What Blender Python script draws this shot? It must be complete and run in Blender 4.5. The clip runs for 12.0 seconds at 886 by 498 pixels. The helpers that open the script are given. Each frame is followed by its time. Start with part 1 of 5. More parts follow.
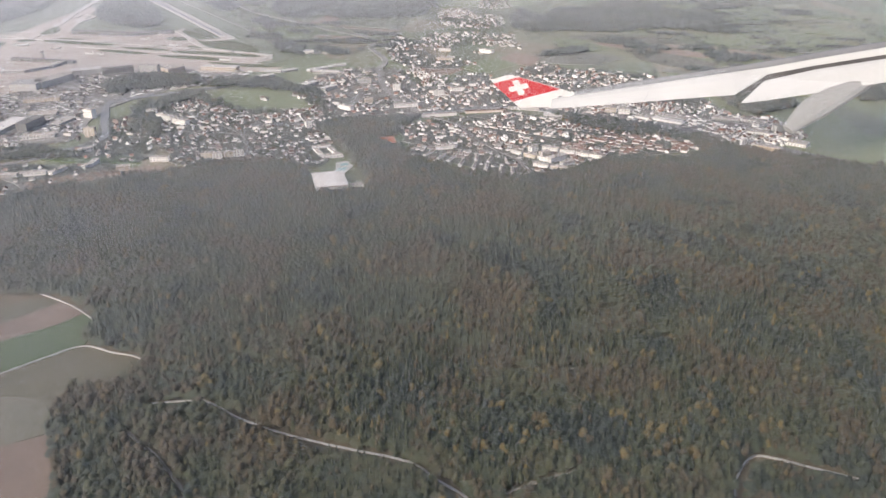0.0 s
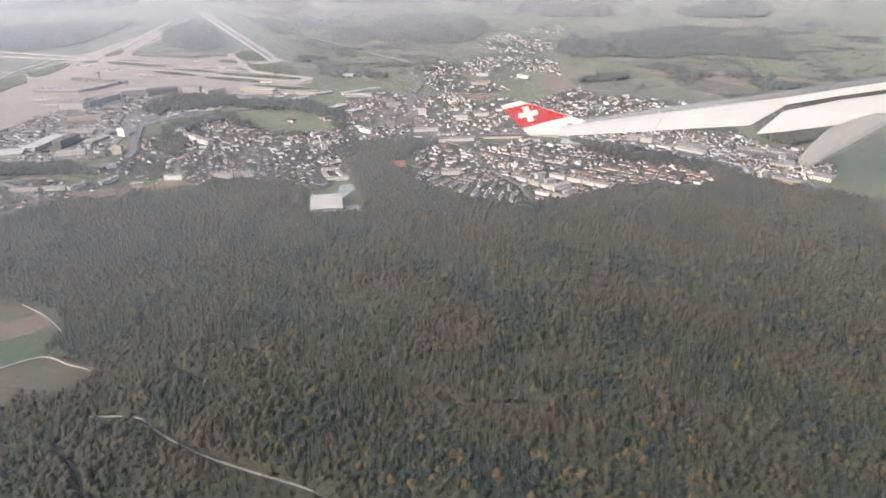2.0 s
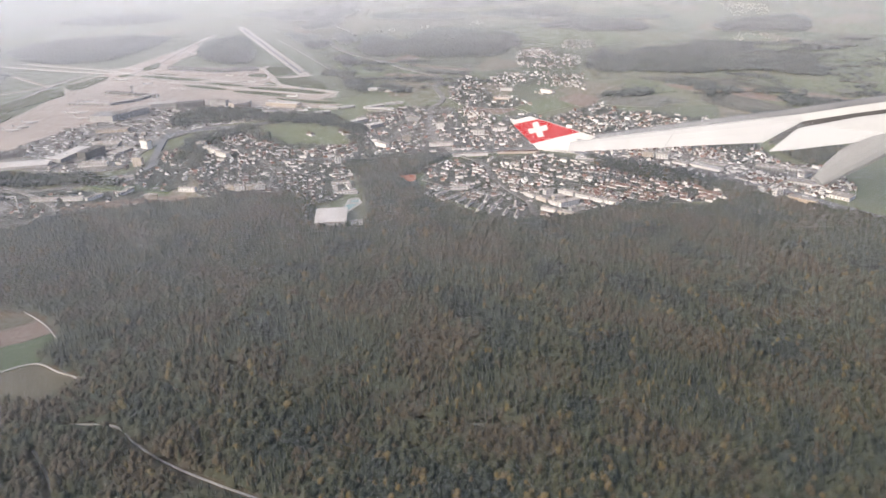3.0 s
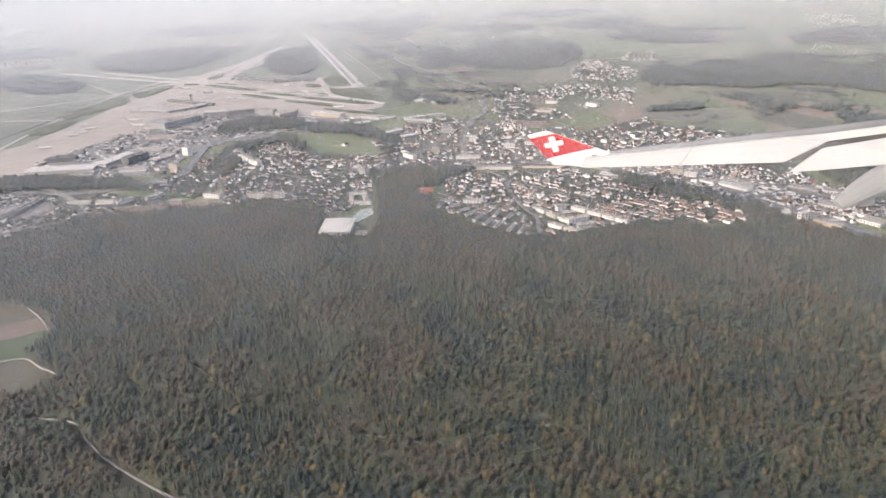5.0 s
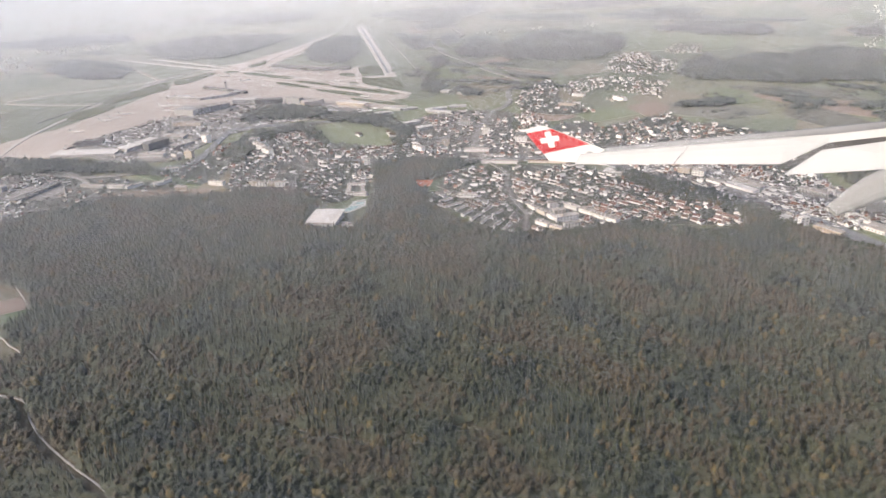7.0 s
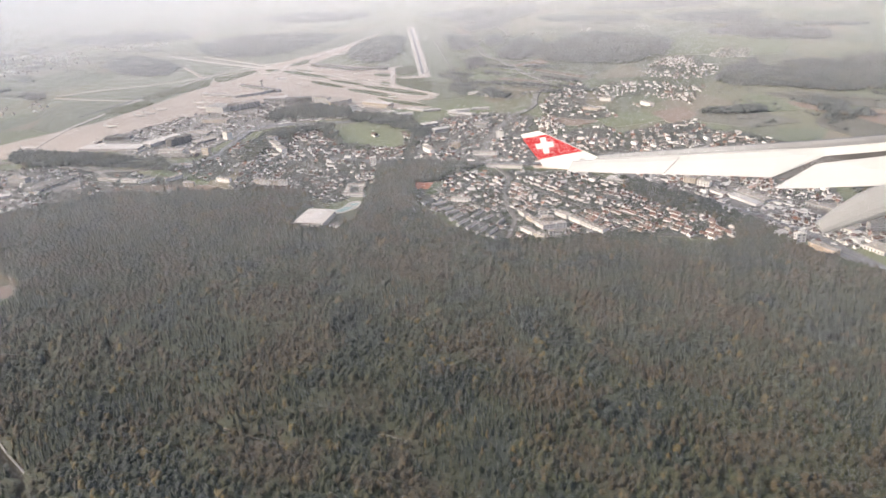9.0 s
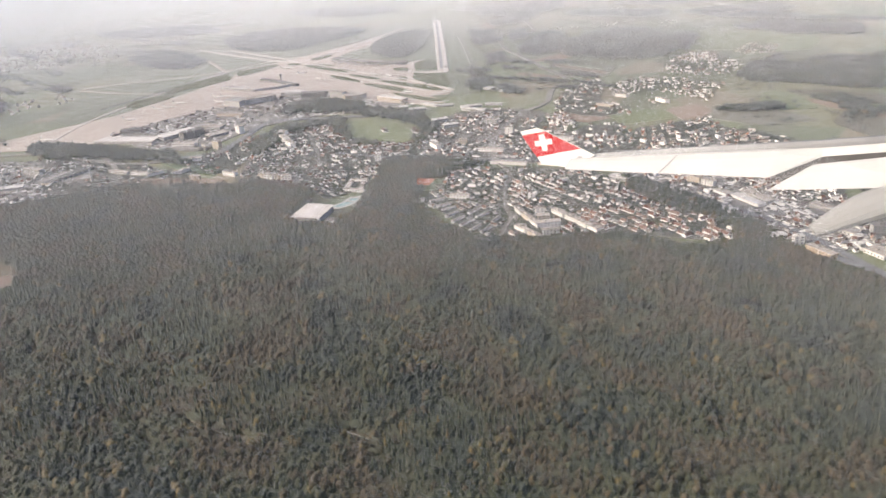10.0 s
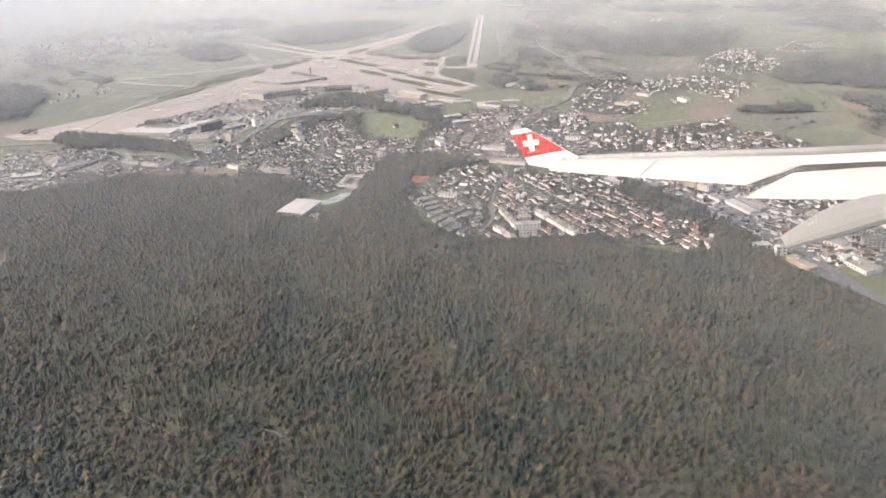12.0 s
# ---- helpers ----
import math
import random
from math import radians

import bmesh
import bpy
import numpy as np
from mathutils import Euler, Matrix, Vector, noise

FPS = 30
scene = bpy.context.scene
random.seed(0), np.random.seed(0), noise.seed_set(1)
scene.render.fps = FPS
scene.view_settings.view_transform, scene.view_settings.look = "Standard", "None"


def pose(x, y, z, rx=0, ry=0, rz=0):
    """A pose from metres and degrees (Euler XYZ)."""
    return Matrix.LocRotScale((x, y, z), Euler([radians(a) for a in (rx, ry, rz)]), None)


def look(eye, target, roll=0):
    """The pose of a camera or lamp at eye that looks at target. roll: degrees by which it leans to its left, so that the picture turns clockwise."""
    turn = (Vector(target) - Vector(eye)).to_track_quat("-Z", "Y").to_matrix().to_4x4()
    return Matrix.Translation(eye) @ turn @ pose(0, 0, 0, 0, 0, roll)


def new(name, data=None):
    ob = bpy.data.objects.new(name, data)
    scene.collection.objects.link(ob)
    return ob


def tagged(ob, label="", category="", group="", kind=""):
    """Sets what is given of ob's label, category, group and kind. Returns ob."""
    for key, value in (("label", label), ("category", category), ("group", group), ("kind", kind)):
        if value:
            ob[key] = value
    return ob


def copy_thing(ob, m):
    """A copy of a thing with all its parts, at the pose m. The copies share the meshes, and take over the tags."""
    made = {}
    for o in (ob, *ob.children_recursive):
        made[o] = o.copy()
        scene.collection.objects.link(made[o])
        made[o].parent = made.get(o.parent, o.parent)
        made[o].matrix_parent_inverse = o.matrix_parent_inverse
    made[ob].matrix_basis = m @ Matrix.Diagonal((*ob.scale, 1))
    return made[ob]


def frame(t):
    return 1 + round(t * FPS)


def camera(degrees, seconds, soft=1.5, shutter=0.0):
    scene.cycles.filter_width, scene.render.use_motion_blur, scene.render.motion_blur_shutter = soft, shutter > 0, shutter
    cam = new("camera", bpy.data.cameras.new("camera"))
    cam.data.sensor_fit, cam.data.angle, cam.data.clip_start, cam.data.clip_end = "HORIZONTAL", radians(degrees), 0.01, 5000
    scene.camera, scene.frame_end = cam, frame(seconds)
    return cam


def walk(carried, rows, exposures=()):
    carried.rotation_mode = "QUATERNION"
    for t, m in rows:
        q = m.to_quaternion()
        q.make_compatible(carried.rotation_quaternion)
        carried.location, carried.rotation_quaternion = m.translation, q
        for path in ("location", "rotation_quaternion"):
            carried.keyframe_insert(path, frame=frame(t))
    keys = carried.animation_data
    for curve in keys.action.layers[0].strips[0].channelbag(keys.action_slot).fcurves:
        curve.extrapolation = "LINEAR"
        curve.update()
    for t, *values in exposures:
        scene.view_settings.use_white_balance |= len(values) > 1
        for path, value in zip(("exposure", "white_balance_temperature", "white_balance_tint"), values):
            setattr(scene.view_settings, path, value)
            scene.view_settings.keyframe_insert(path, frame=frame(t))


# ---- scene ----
cam = camera(59.5, 12.0, 1.5)
PATH = [
    (0, (2.089, -0.855, 221.771), (2.064, 0.942, 220.893), -0.2),
    (0.5, (19.816, 1.527, 221.823), (19.733, 3.327, 220.954), -0.5),
    (1, (37.432, 4.068, 221.888), (37.29, 5.869, 221.031), -0.6),
    (1.5, (54.876, 6.901, 221.962), (54.689, 8.706, 221.119), -0.5),
    (2, (72.046, 10.042, 222.023), (71.81, 11.848, 221.198), -1.0),
    (2.5, (89.03, 13.585, 222.057), (88.729, 15.387, 221.245), -1.1),
    (3, (105.89, 17.584, 222.063), (105.535, 19.386, 221.271), -1.6),
    (3.2, (112.593, 19.38, 222.058), (112.214, 21.18, 221.272), -1.6),
    (4.8, (165.849, 35.377, 221.872), (165.298, 37.142, 221.109), -2.4),
    (5, (172.415, 37.684, 221.863), (171.836, 39.44, 221.101), -2.4),
    (5.5, (188.516, 44.318, 221.838), (187.893, 46.057, 221.072), -2.5),
    (6, (204.262, 51.293, 221.817), (203.604, 53.018, 221.046), -2.6),
    (6.5, (219.81, 58.478, 221.78), (219.112, 60.182, 221.0), -2.7),
    (7, (235.212, 66.016, 221.733), (234.467, 67.699, 220.952), -2.7),
    (7.2, (241.301, 69.238, 221.709), (240.54, 70.914, 220.928), -2.6),
    (8.8, (289.374, 96.684, 221.056), (288.483, 98.298, 220.281), -2.7),
    (9, (295.265, 100.273, 221.026), (294.356, 101.877, 220.251), -2.9),
    (9.5, (309.714, 109.676, 220.935), (308.764, 111.257, 220.162), -3.3),
    (10, (323.935, 119.591, 220.838), (322.945, 121.142, 220.053), -3.2),
    (10.5, (337.828, 129.905, 220.749), (336.805, 131.428, 219.952), -3.4),
    (11, (351.445, 140.457, 220.672), (350.393, 141.958, 219.871), -3.1),
    (11.5, (364.859, 151.074, 220.594), (363.773, 152.552, 219.797), -3.3),
    (12, (378.216, 161.775, 220.54), (377.089, 163.225, 219.748), -3.5),
]
walk(cam, [(t, look(eye, target, roll)) for t, eye, target, roll in PATH], [(0, 0.985, 6380, 9.5), (3, 1.015, 6450, 10), (6, 1.09, 6530, 10), (9, 1.14, 6700, 9.5), (12, 1.18, 6800, 9)])

import itertools

# ---- world, sun ----
world = bpy.data.worlds.new("sky")
scene.world = world
world.use_nodes = True
wn, wl = world.node_tree.nodes, world.node_tree.links
sky = wn.new("ShaderNodeTexSky")
sky.sky_type = "NISHITA"
sky.sun_disc = False
SUN_ELEV, SUN_AZ = 27.0, 232.0  # azimuth clockwise from +y, where the sun stands
sky.sun_elevation, sky.sun_rotation = radians(SUN_ELEV), radians(SUN_AZ)
sky.air_density, sky.dust_density = 0.6, 4.0
wn["Background"].inputs["Strength"].default_value = 0.15
wl.new(sky.outputs["Color"], wn["Background"].inputs["Color"])
sun = new("sun", bpy.data.lights.new("sun", "SUN"))
sun.data.energy, sun.data.angle, sun.data.color = 1.35, radians(18), (1.0, 0.93, 0.84)
sun_from = Vector((math.sin(radians(SUN_AZ)) * math.cos(radians(SUN_ELEV)), math.cos(radians(SUN_AZ)) * math.cos(radians(SUN_ELEV)), math.sin(radians(SUN_ELEV))))
sun.matrix_world = look(sun_from * 1000, (0, 0, 0))

G = -5.0  # the plain's level
rng = np.random.default_rng(7)


# ---- materials ----
def ramp(nt, stops, mode="LINEAR"):
    node = nt.nodes.new("ShaderNodeValToRGB")
    cr = node.color_ramp
    cr.interpolation = mode
    while len(cr.elements) < len(stops):
        cr.elements.new(0.5)
    for e, (p, c) in zip(cr.elements, stops):
        e.position, e.color = p, (*c, 1)
    return node


def surface(name, stops, scale=0.2, fine=2.0, rough=0.85, bump=0.3, metal=0.0, vary=0.0, attr="", sheen=0.0):
    """Two scales of noise between the colours of stops, bump from the fine one; vary: spread by Object Info's Random; attr: colours by a face attribute."""
    m = bpy.data.materials.new(name)
    m.use_nodes = True
    nt = m.node_tree
    bsdf = nt.nodes["Principled BSDF"]
    bsdf.inputs["Roughness"].default_value, bsdf.inputs["Metallic"].default_value = rough, metal
    bsdf.inputs["Specular IOR Level"].default_value = 0.2 if rough > 0.7 and not sheen else 0.5
    bsdf.inputs["Sheen Weight"].default_value, bsdf.inputs["Sheen Roughness"].default_value = sheen, 0.5
    bsdf.inputs["Sheen Tint"].default_value = (0.92, 0.95, 1.0, 1)
    co = nt.nodes.new("ShaderNodeTexCoord")
    big = nt.nodes.new("ShaderNodeTexNoise")
    big.inputs["Scale"].default_value, big.inputs["Detail"].default_value = scale, 3
    small = nt.nodes.new("ShaderNodeTexNoise")
    small.inputs["Scale"].default_value, small.inputs["Detail"].default_value = fine, 4
    for n in (big, small):
        nt.links.new(co.outputs["Object"], n.inputs["Vector"])
    mix = nt.nodes.new("ShaderNodeMath")
    mix.operation = "MULTIPLY_ADD"
    mix.inputs[1].default_value = 0.45
    nt.links.new(small.outputs["Fac"], mix.inputs[0])
    if attr:
        at = nt.nodes.new("ShaderNodeAttribute")
        at.attribute_name = attr
        shrink = nt.nodes.new("ShaderNodeMath")
        shrink.operation = "SUBTRACT"
        nt.links.new(at.outputs["Fac"], shrink.inputs[0])
        shrink.inputs[1].default_value = 0.22
        nt.links.new(shrink.outputs[0], mix.inputs[2])
    else:
        low = nt.nodes.new("ShaderNodeMath")
        low.operation = "MULTIPLY_ADD"
        low.inputs[1].default_value, low.inputs[2].default_value = 1.1, -0.27
        nt.links.new(big.outputs["Fac"], low.inputs[0])
        nt.links.new(low.outputs[0], mix.inputs[2])
    fac = mix.outputs[0]
    if vary:
        info = nt.nodes.new("ShaderNodeObjectInfo")
        shift = nt.nodes.new("ShaderNodeMath")
        shift.operation = "MULTIPLY_ADD"
        shift.inputs[1].default_value = vary
        nt.links.new(info.outputs["Random"], shift.inputs[0])
        back = nt.nodes.new("ShaderNodeMath")
        back.operation = "SUBTRACT"
        back.inputs[1].default_value = vary / 2
        nt.links.new(fac, back.inputs[0])
        nt.links.new(back.outputs[0], shift.inputs[2])
        fac = shift.outputs[0]
    cr = ramp(nt, stops)
    nt.links.new(fac, cr.inputs["Fac"])
    nt.links.new(cr.outputs["Color"], bsdf.inputs["Base Color"])
    if name == "leaves":
        # a crown of countless small leaves scatters light as if it faced mostly upwards
        geo, up, bent = nt.nodes.new("ShaderNodeNewGeometry"), nt.nodes.new("ShaderNodeVectorMath"), nt.nodes.new("ShaderNodeVectorMath")
        up.operation, bent.operation = "MULTIPLY_ADD", "NORMALIZE"
        up.inputs[1].default_value, up.inputs[2].default_value = (0.2, 0.2, 0.2), (0, 0, 0.8)
        nt.links.new(geo.outputs["Normal"], up.inputs[0])
        nt.links.new(up.outputs[0], bent.inputs[0])
        nt.links.new(bent.outputs[0], bsdf.inputs["Normal"])
    if bump:
        bp = nt.nodes.new("ShaderNodeBump")
        bp.inputs["Strength"].default_value, bp.inputs["Distance"].default_value = bump, 0.3
        nt.links.new(small.outputs["Fac"], bp.inputs["Height"])
        nt.links.new(bp.outputs["Normal"], bsdf.inputs["Normal"])
    return m


def farmland():
    """Fields and meadows of a plain: patches of pasture, stubble and ploughed earth with hedged edges."""
    m = surface("farmland", [(0.0, (0.085, 0.092, 0.045)), (1.0, (0.15, 0.148, 0.078))], 0.01, 0.12, 0.6, 0.0, sheen=0.06)
    nt = m.node_tree
    bsdf = nt.nodes["Principled BSDF"]
    old = bsdf.inputs["Base Color"].links[0].from_socket
    co = nt.nodes.new("ShaderNodeTexCoord")
    warp = nt.nodes.new("ShaderNodeMapping")
    warp.inputs["Scale"].default_value, warp.inputs["Rotation"].default_value = (1 / 60, 1 / 110, 1), (0, 0, 0.5)
    nt.links.new(co.outputs["Object"], warp.inputs["Vector"])
    vor = nt.nodes.new("ShaderNodeTexVoronoi")
    vor.voronoi_dimensions = "2D"
    vor.distance = "EUCLIDEAN"
    vor.inputs["Scale"].default_value = 1.0
    nt.links.new(warp.outputs["Vector"], vor.inputs["Vector"])
    sep = nt.nodes.new("ShaderNodeSeparateColor")
    nt.links.new(vor.outputs["Color"], sep.inputs["Color"])
    cr = ramp(nt, [(0.0, (0.082, 0.098, 0.036)), (0.3, (0.118, 0.132, 0.048)), (0.55, (0.092, 0.094, 0.042)), (0.7, (0.15, 0.14, 0.064)), (0.9, (0.19, 0.145, 0.086))], "CONSTANT")
    nt.links.new(sep.outputs["Red"], cr.inputs["Fac"])
    mx = nt.nodes.new("ShaderNodeMix")
    mx.data_type = "RGBA"
    mx.inputs[0].default_value = 0.7
    nt.links.new(old, mx.inputs[6])
    nt.links.new(cr.outputs["Color"], mx.inputs[7])
    nt.links.new(mx.outputs[2], bsdf.inputs["Base Color"])
    return m


def mist(name, tone):
    """Opaque matt surface for the strips that imitate mist: pale, scatters light both ways."""
    m = bpy.data.materials.new(name)
    m.use_nodes = True
    nt = m.node_tree
    nt.nodes.remove(nt.nodes["Principled BSDF"])
    front, back, mix = (nt.nodes.new(k) for k in ("ShaderNodeBsdfDiffuse", "ShaderNodeBsdfTranslucent", "ShaderNodeMixShader"))
    for n in (front, back):
        n.inputs["Color"].default_value = (*tone, 1)
    mix.inputs[0].default_value = 0.15
    nt.links.new(front.outputs[0], mix.inputs[1])
    nt.links.new(back.outputs[0], mix.inputs[2])
    nt.links.new(mix.outputs[0], nt.nodes["Material Output"].inputs["Surface"])
    return m


M = {
    "mist": mist("mist", (0.89, 0.905, 0.935)),
    "haze": mist("haze", (0.90, 0.91, 0.905)),
    "ground": farmland(),
    "forest_floor": surface("forest_floor", [(0.2, (0.11, 0.095, 0.07)), (0.8, (0.16, 0.13, 0.09))], 0.06, 0.9, 0.95),
    "leaves": surface("leaves", [(0.0, (0.0120, 0.0182, 0.0085)), (0.2, (0.0180, 0.0253, 0.0105)), (0.38, (0.0322, 0.0381, 0.0085)), (0.52, (0.0437, 0.0437, 0.0097)), (0.66, (0.0415, 0.0362, 0.0106)), (0.8, (0.0490, 0.0330, 0.0112)), (0.9, (0.078, 0.054, 0.0142)), (1.0, (0.118, 0.082, 0.018))], 0.2, 1.5, 0.6, 0.0, attr="tint", sheen=0.2),
    "bark": surface("bark", [(0.2, (0.06, 0.05, 0.04)), (0.8, (0.16, 0.14, 0.12))], 1.0, 8.0, 0.95),
    "plough": surface("plough", [(0.2, (0.125, 0.088, 0.062)), (0.8, (0.17, 0.122, 0.088))], 0.03, 0.5, 0.6, 0.0, sheen=0.06),
    "pasture": surface("pasture", [(0.2, (0.045, 0.066, 0.02)), (0.8, (0.066, 0.088, 0.03))], 0.03, 0.6, 0.6, 0.0, sheen=0.06),
    "stubble": surface("stubble", [(0.2, (0.068, 0.06, 0.03)), (0.8, (0.095, 0.083, 0.045))], 0.03, 0.5, 0.6, 0.0, sheen=0.06),
    "fallow": surface("fallow", [(0.2, (0.1, 0.094, 0.062)), (0.8, (0.135, 0.124, 0.085))], 0.03, 0.5, 0.6, 0.0, sheen=0.06),
    "earth": surface("earth", [(0.2, (0.165, 0.11, 0.07)), (0.8, (0.22, 0.15, 0.098))], 0.03, 0.5, 0.6, 0.0, sheen=0.06),
    "meadow": surface("meadow", [(0.2, (0.092, 0.11, 0.036)), (0.8, (0.135, 0.146, 0.054))], 0.03, 0.6, 0.6, 0.0, sheen=0.06),
    "gravel": surface("gravel", [(0.2, (0.302, 0.288, 0.266)), (0.8, (0.446, 0.425, 0.396))], 0.1, 1.5, 0.95),
    "track_earth": surface("track_earth", [(0.2, (0.19, 0.175, 0.145)), (0.8, (0.28, 0.26, 0.22))], 0.1, 1.5, 0.95),
    "asphalt": surface("asphalt", [(0.2, (0.10, 0.10, 0.10)), (0.8, (0.19, 0.185, 0.18))], 0.05, 0.8, 0.6, 0.0, sheen=0.06),
    "concrete": surface("concrete", [(0.2, (0.325, 0.266, 0.212)), (0.8, (0.42, 0.35, 0.288))], 0.02, 0.3, 0.6, 0.0, sheen=0.06),
    "runway": surface("runway", [(0.2, (0.38, 0.335, 0.29)), (0.8, (0.48, 0.43, 0.38))], 0.02, 0.3, 0.6, 0.0, sheen=0.06),
    "airgrass": surface("airgrass", [(0.2, (0.098, 0.108, 0.054)), (0.8, (0.14, 0.143, 0.08))], 0.015, 0.3, 0.6, 0.0, sheen=0.06),
    "island": surface("island", [(0.2, (0.088, 0.098, 0.053)), (0.8, (0.122, 0.127, 0.076))], 0.02, 0.4, 0.8, 0.0),
    "town": surface("town", [(0.15, (0.042, 0.047, 0.028)), (0.5, (0.068, 0.068, 0.043)), (0.72, (0.10, 0.094, 0.074)), (0.92, (0.19, 0.178, 0.16))], 0.12, 0.5, 0.6, 0.0, sheen=0.06),
    "yard": surface("yard", [(0.2, (0.115, 0.105, 0.09)), (0.8, (0.225, 0.2, 0.172))], 0.06, 0.4, 0.6, 0.0, sheen=0.06),
    "plaster_white": surface("plaster_white", [(0.2, (0.50, 0.475, 0.44)), (0.8, (0.69, 0.655, 0.61))], 0.3, 2.0, 0.8, 0.1, vary=0.6),
    "plaster_tan": surface("plaster_tan", [(0.2, (0.34, 0.285, 0.23)), (0.8, (0.45, 0.385, 0.315))], 0.3, 2.0, 0.8, 0.1, vary=0.4),
    "plaster_grey": surface("plaster_grey", [(0.2, (0.25, 0.24, 0.23)), (0.8, (0.38, 0.365, 0.345))], 0.3, 2.0, 0.8, 0.1, vary=0.4),
    "tiles_brown": surface("tiles_brown", [(0.2, (0.085, 0.062, 0.05)), (0.8, (0.145, 0.102, 0.082))], 0.5, 4.0, 0.85, 0.4, vary=0.5),
    "tiles_red": surface("tiles_red", [(0.2, (0.105, 0.063, 0.051)), (0.8, (0.148, 0.088, 0.071))], 0.5, 4.0, 0.85, 0.4, vary=0.4),
    "tiles_grey": surface("tiles_grey", [(0.2, (0.11, 0.105, 0.10)), (0.8, (0.19, 0.18, 0.17))], 0.5, 4.0, 0.85, 0.4, vary=0.5),
    "flat_roof": surface("flat_roof", [(0.2, (0.25, 0.225, 0.2)), (0.8, (0.39, 0.35, 0.31))], 0.1, 1.0, 0.9, vary=0.5),
    "white_roof": surface("white_roof", [(0.2, (0.44, 0.415, 0.39)), (0.8, (0.54, 0.51, 0.48))], 0.08, 0.6, 0.9, 0.05),
    "glazing": surface("glazing", [(0.2, (0.07, 0.072, 0.075)), (0.8, (0.12, 0.122, 0.125))], 0.5, 3.0, 0.2, 0.0),
    "homes": surface("homes", [(0.0, (0.70, 0.67, 0.63)), (0.3, (0.52, 0.485, 0.44)), (0.45, (0.36, 0.33, 0.29)), (0.5, (0.24, 0.23, 0.22)), (0.62, (0.135, 0.12, 0.11)), (0.78, (0.125, 0.095, 0.08)), (0.9, (0.165, 0.105, 0.082)), (1.0, (0.24, 0.125, 0.09))], 0.2, 2.0, 0.85, 0.0, attr="tint"),
    "water": surface("water", [(0.2, (0.17, 0.25, 0.25)), (0.8, (0.24, 0.32, 0.32))], 0.2, 1.0, 0.6, 0.1),
    "clay": surface("clay", [(0.2, (0.35, 0.15, 0.10)), (0.8, (0.43, 0.20, 0.14))], 0.2, 1.0, 0.95),
    "wing_white": surface("wing_white", [(0.2, (0.37, 0.365, 0.35)), (0.8, (0.43, 0.425, 0.41))], 0.02, 0.2, 0.4, 0.0),
    "wing_metal": surface("wing_metal", [(0.2, (0.15, 0.15, 0.155)), (0.8, (0.20, 0.20, 0.205))], 0.02, 0.3, 0.5, 0.0, 0.2),
    # near-black: painted shade for the flap slot, and the dark joint's own colour
    "wing_shadow": surface("wing_slot_shade_and_joint", [(0.2, (0.035, 0.032, 0.03)), (0.8, (0.07, 0.065, 0.06))], 0.05, 0.4, 0.7, 0.0),
    # darker copy of the wing paint that carries the fairing's shade
    "wing_grey": surface("wing_grey", [(0.2, (0.20, 0.195, 0.182)), (0.8, (0.24, 0.235, 0.222))], 0.02, 0.2, 0.5, 0.0),
    "wing_red": surface("wing_red", [(0.2, (0.29, 0.006, 0.008)), (0.8, (0.33, 0.009, 0.010))], 0.03, 0.3, 0.75, 0.0),
    "orange": surface("orange", [(0.2, (0.36, 0.27, 0.19)), (0.8, (0.44, 0.34, 0.25))], 0.2, 1.0, 0.8, 0.0),
}


# ---- helpers of this scene ----
def link(name, bm, material, smooth=False):
    me = bpy.data.meshes.new(name)
    bm.to_mesh(me)
    bm.free()
    for mt in material if isinstance(material, (list, tuple)) else [material]:
        me.materials.append(M[mt])
    if smooth:
        me.shade_smooth()
    return new(name, me)


def part(name, bm, material, parent, label="", smooth=False):
    ob = link(name, bm, material, smooth)
    ob.parent = parent
    return tagged(ob, label)


def thing(name, m, label, category, group="", kind=""):
    ob = new(name)
    ob.matrix_basis = m
    return tagged(ob, label, category, group, kind)


def box(bm, x0, x1, y0, y1, z0, z1):
    v = [bm.verts.new((x, y, z)) for z in (z0, z1) for x, y in ((x0, y0), (x1, y0), (x1, y1), (x0, y1))]
    for f in ((3, 2, 1, 0), (4, 5, 6, 7), (0, 1, 5, 4), (1, 2, 6, 5), (2, 3, 7, 6), (3, 0, 4, 7)):
        bm.faces.new([v[i] for i in f])
    return bm


def slab(bm, pts, z0, z1):
    """A prism over a plan outline."""
    lo, hi = ([bm.verts.new((x, y, z)) for x, y in pts] for z in (z0, z1))
    n = len(pts)
    for f in (lo[::-1], hi):
        bm.faces.new(f)
    for i in range(n):
        bm.faces.new((lo[i], lo[(i + 1) % n], hi[(i + 1) % n], hi[i]))
    bmesh.ops.recalc_face_normals(bm, faces=bm.faces[:])
    return bm


LAYER = [0]


def sheet(name, pts, up, material, label, category, kind="structure"):
    """A patch of ground, a little proud of the plain."""
    LAYER[0] += 1
    return tagged(link(name, slab(bmesh.new(), pts, G - 0.5 - 0.005 * LAYER[0], G + up + 0.005 * LAYER[0]), material), label, category, "", kind)


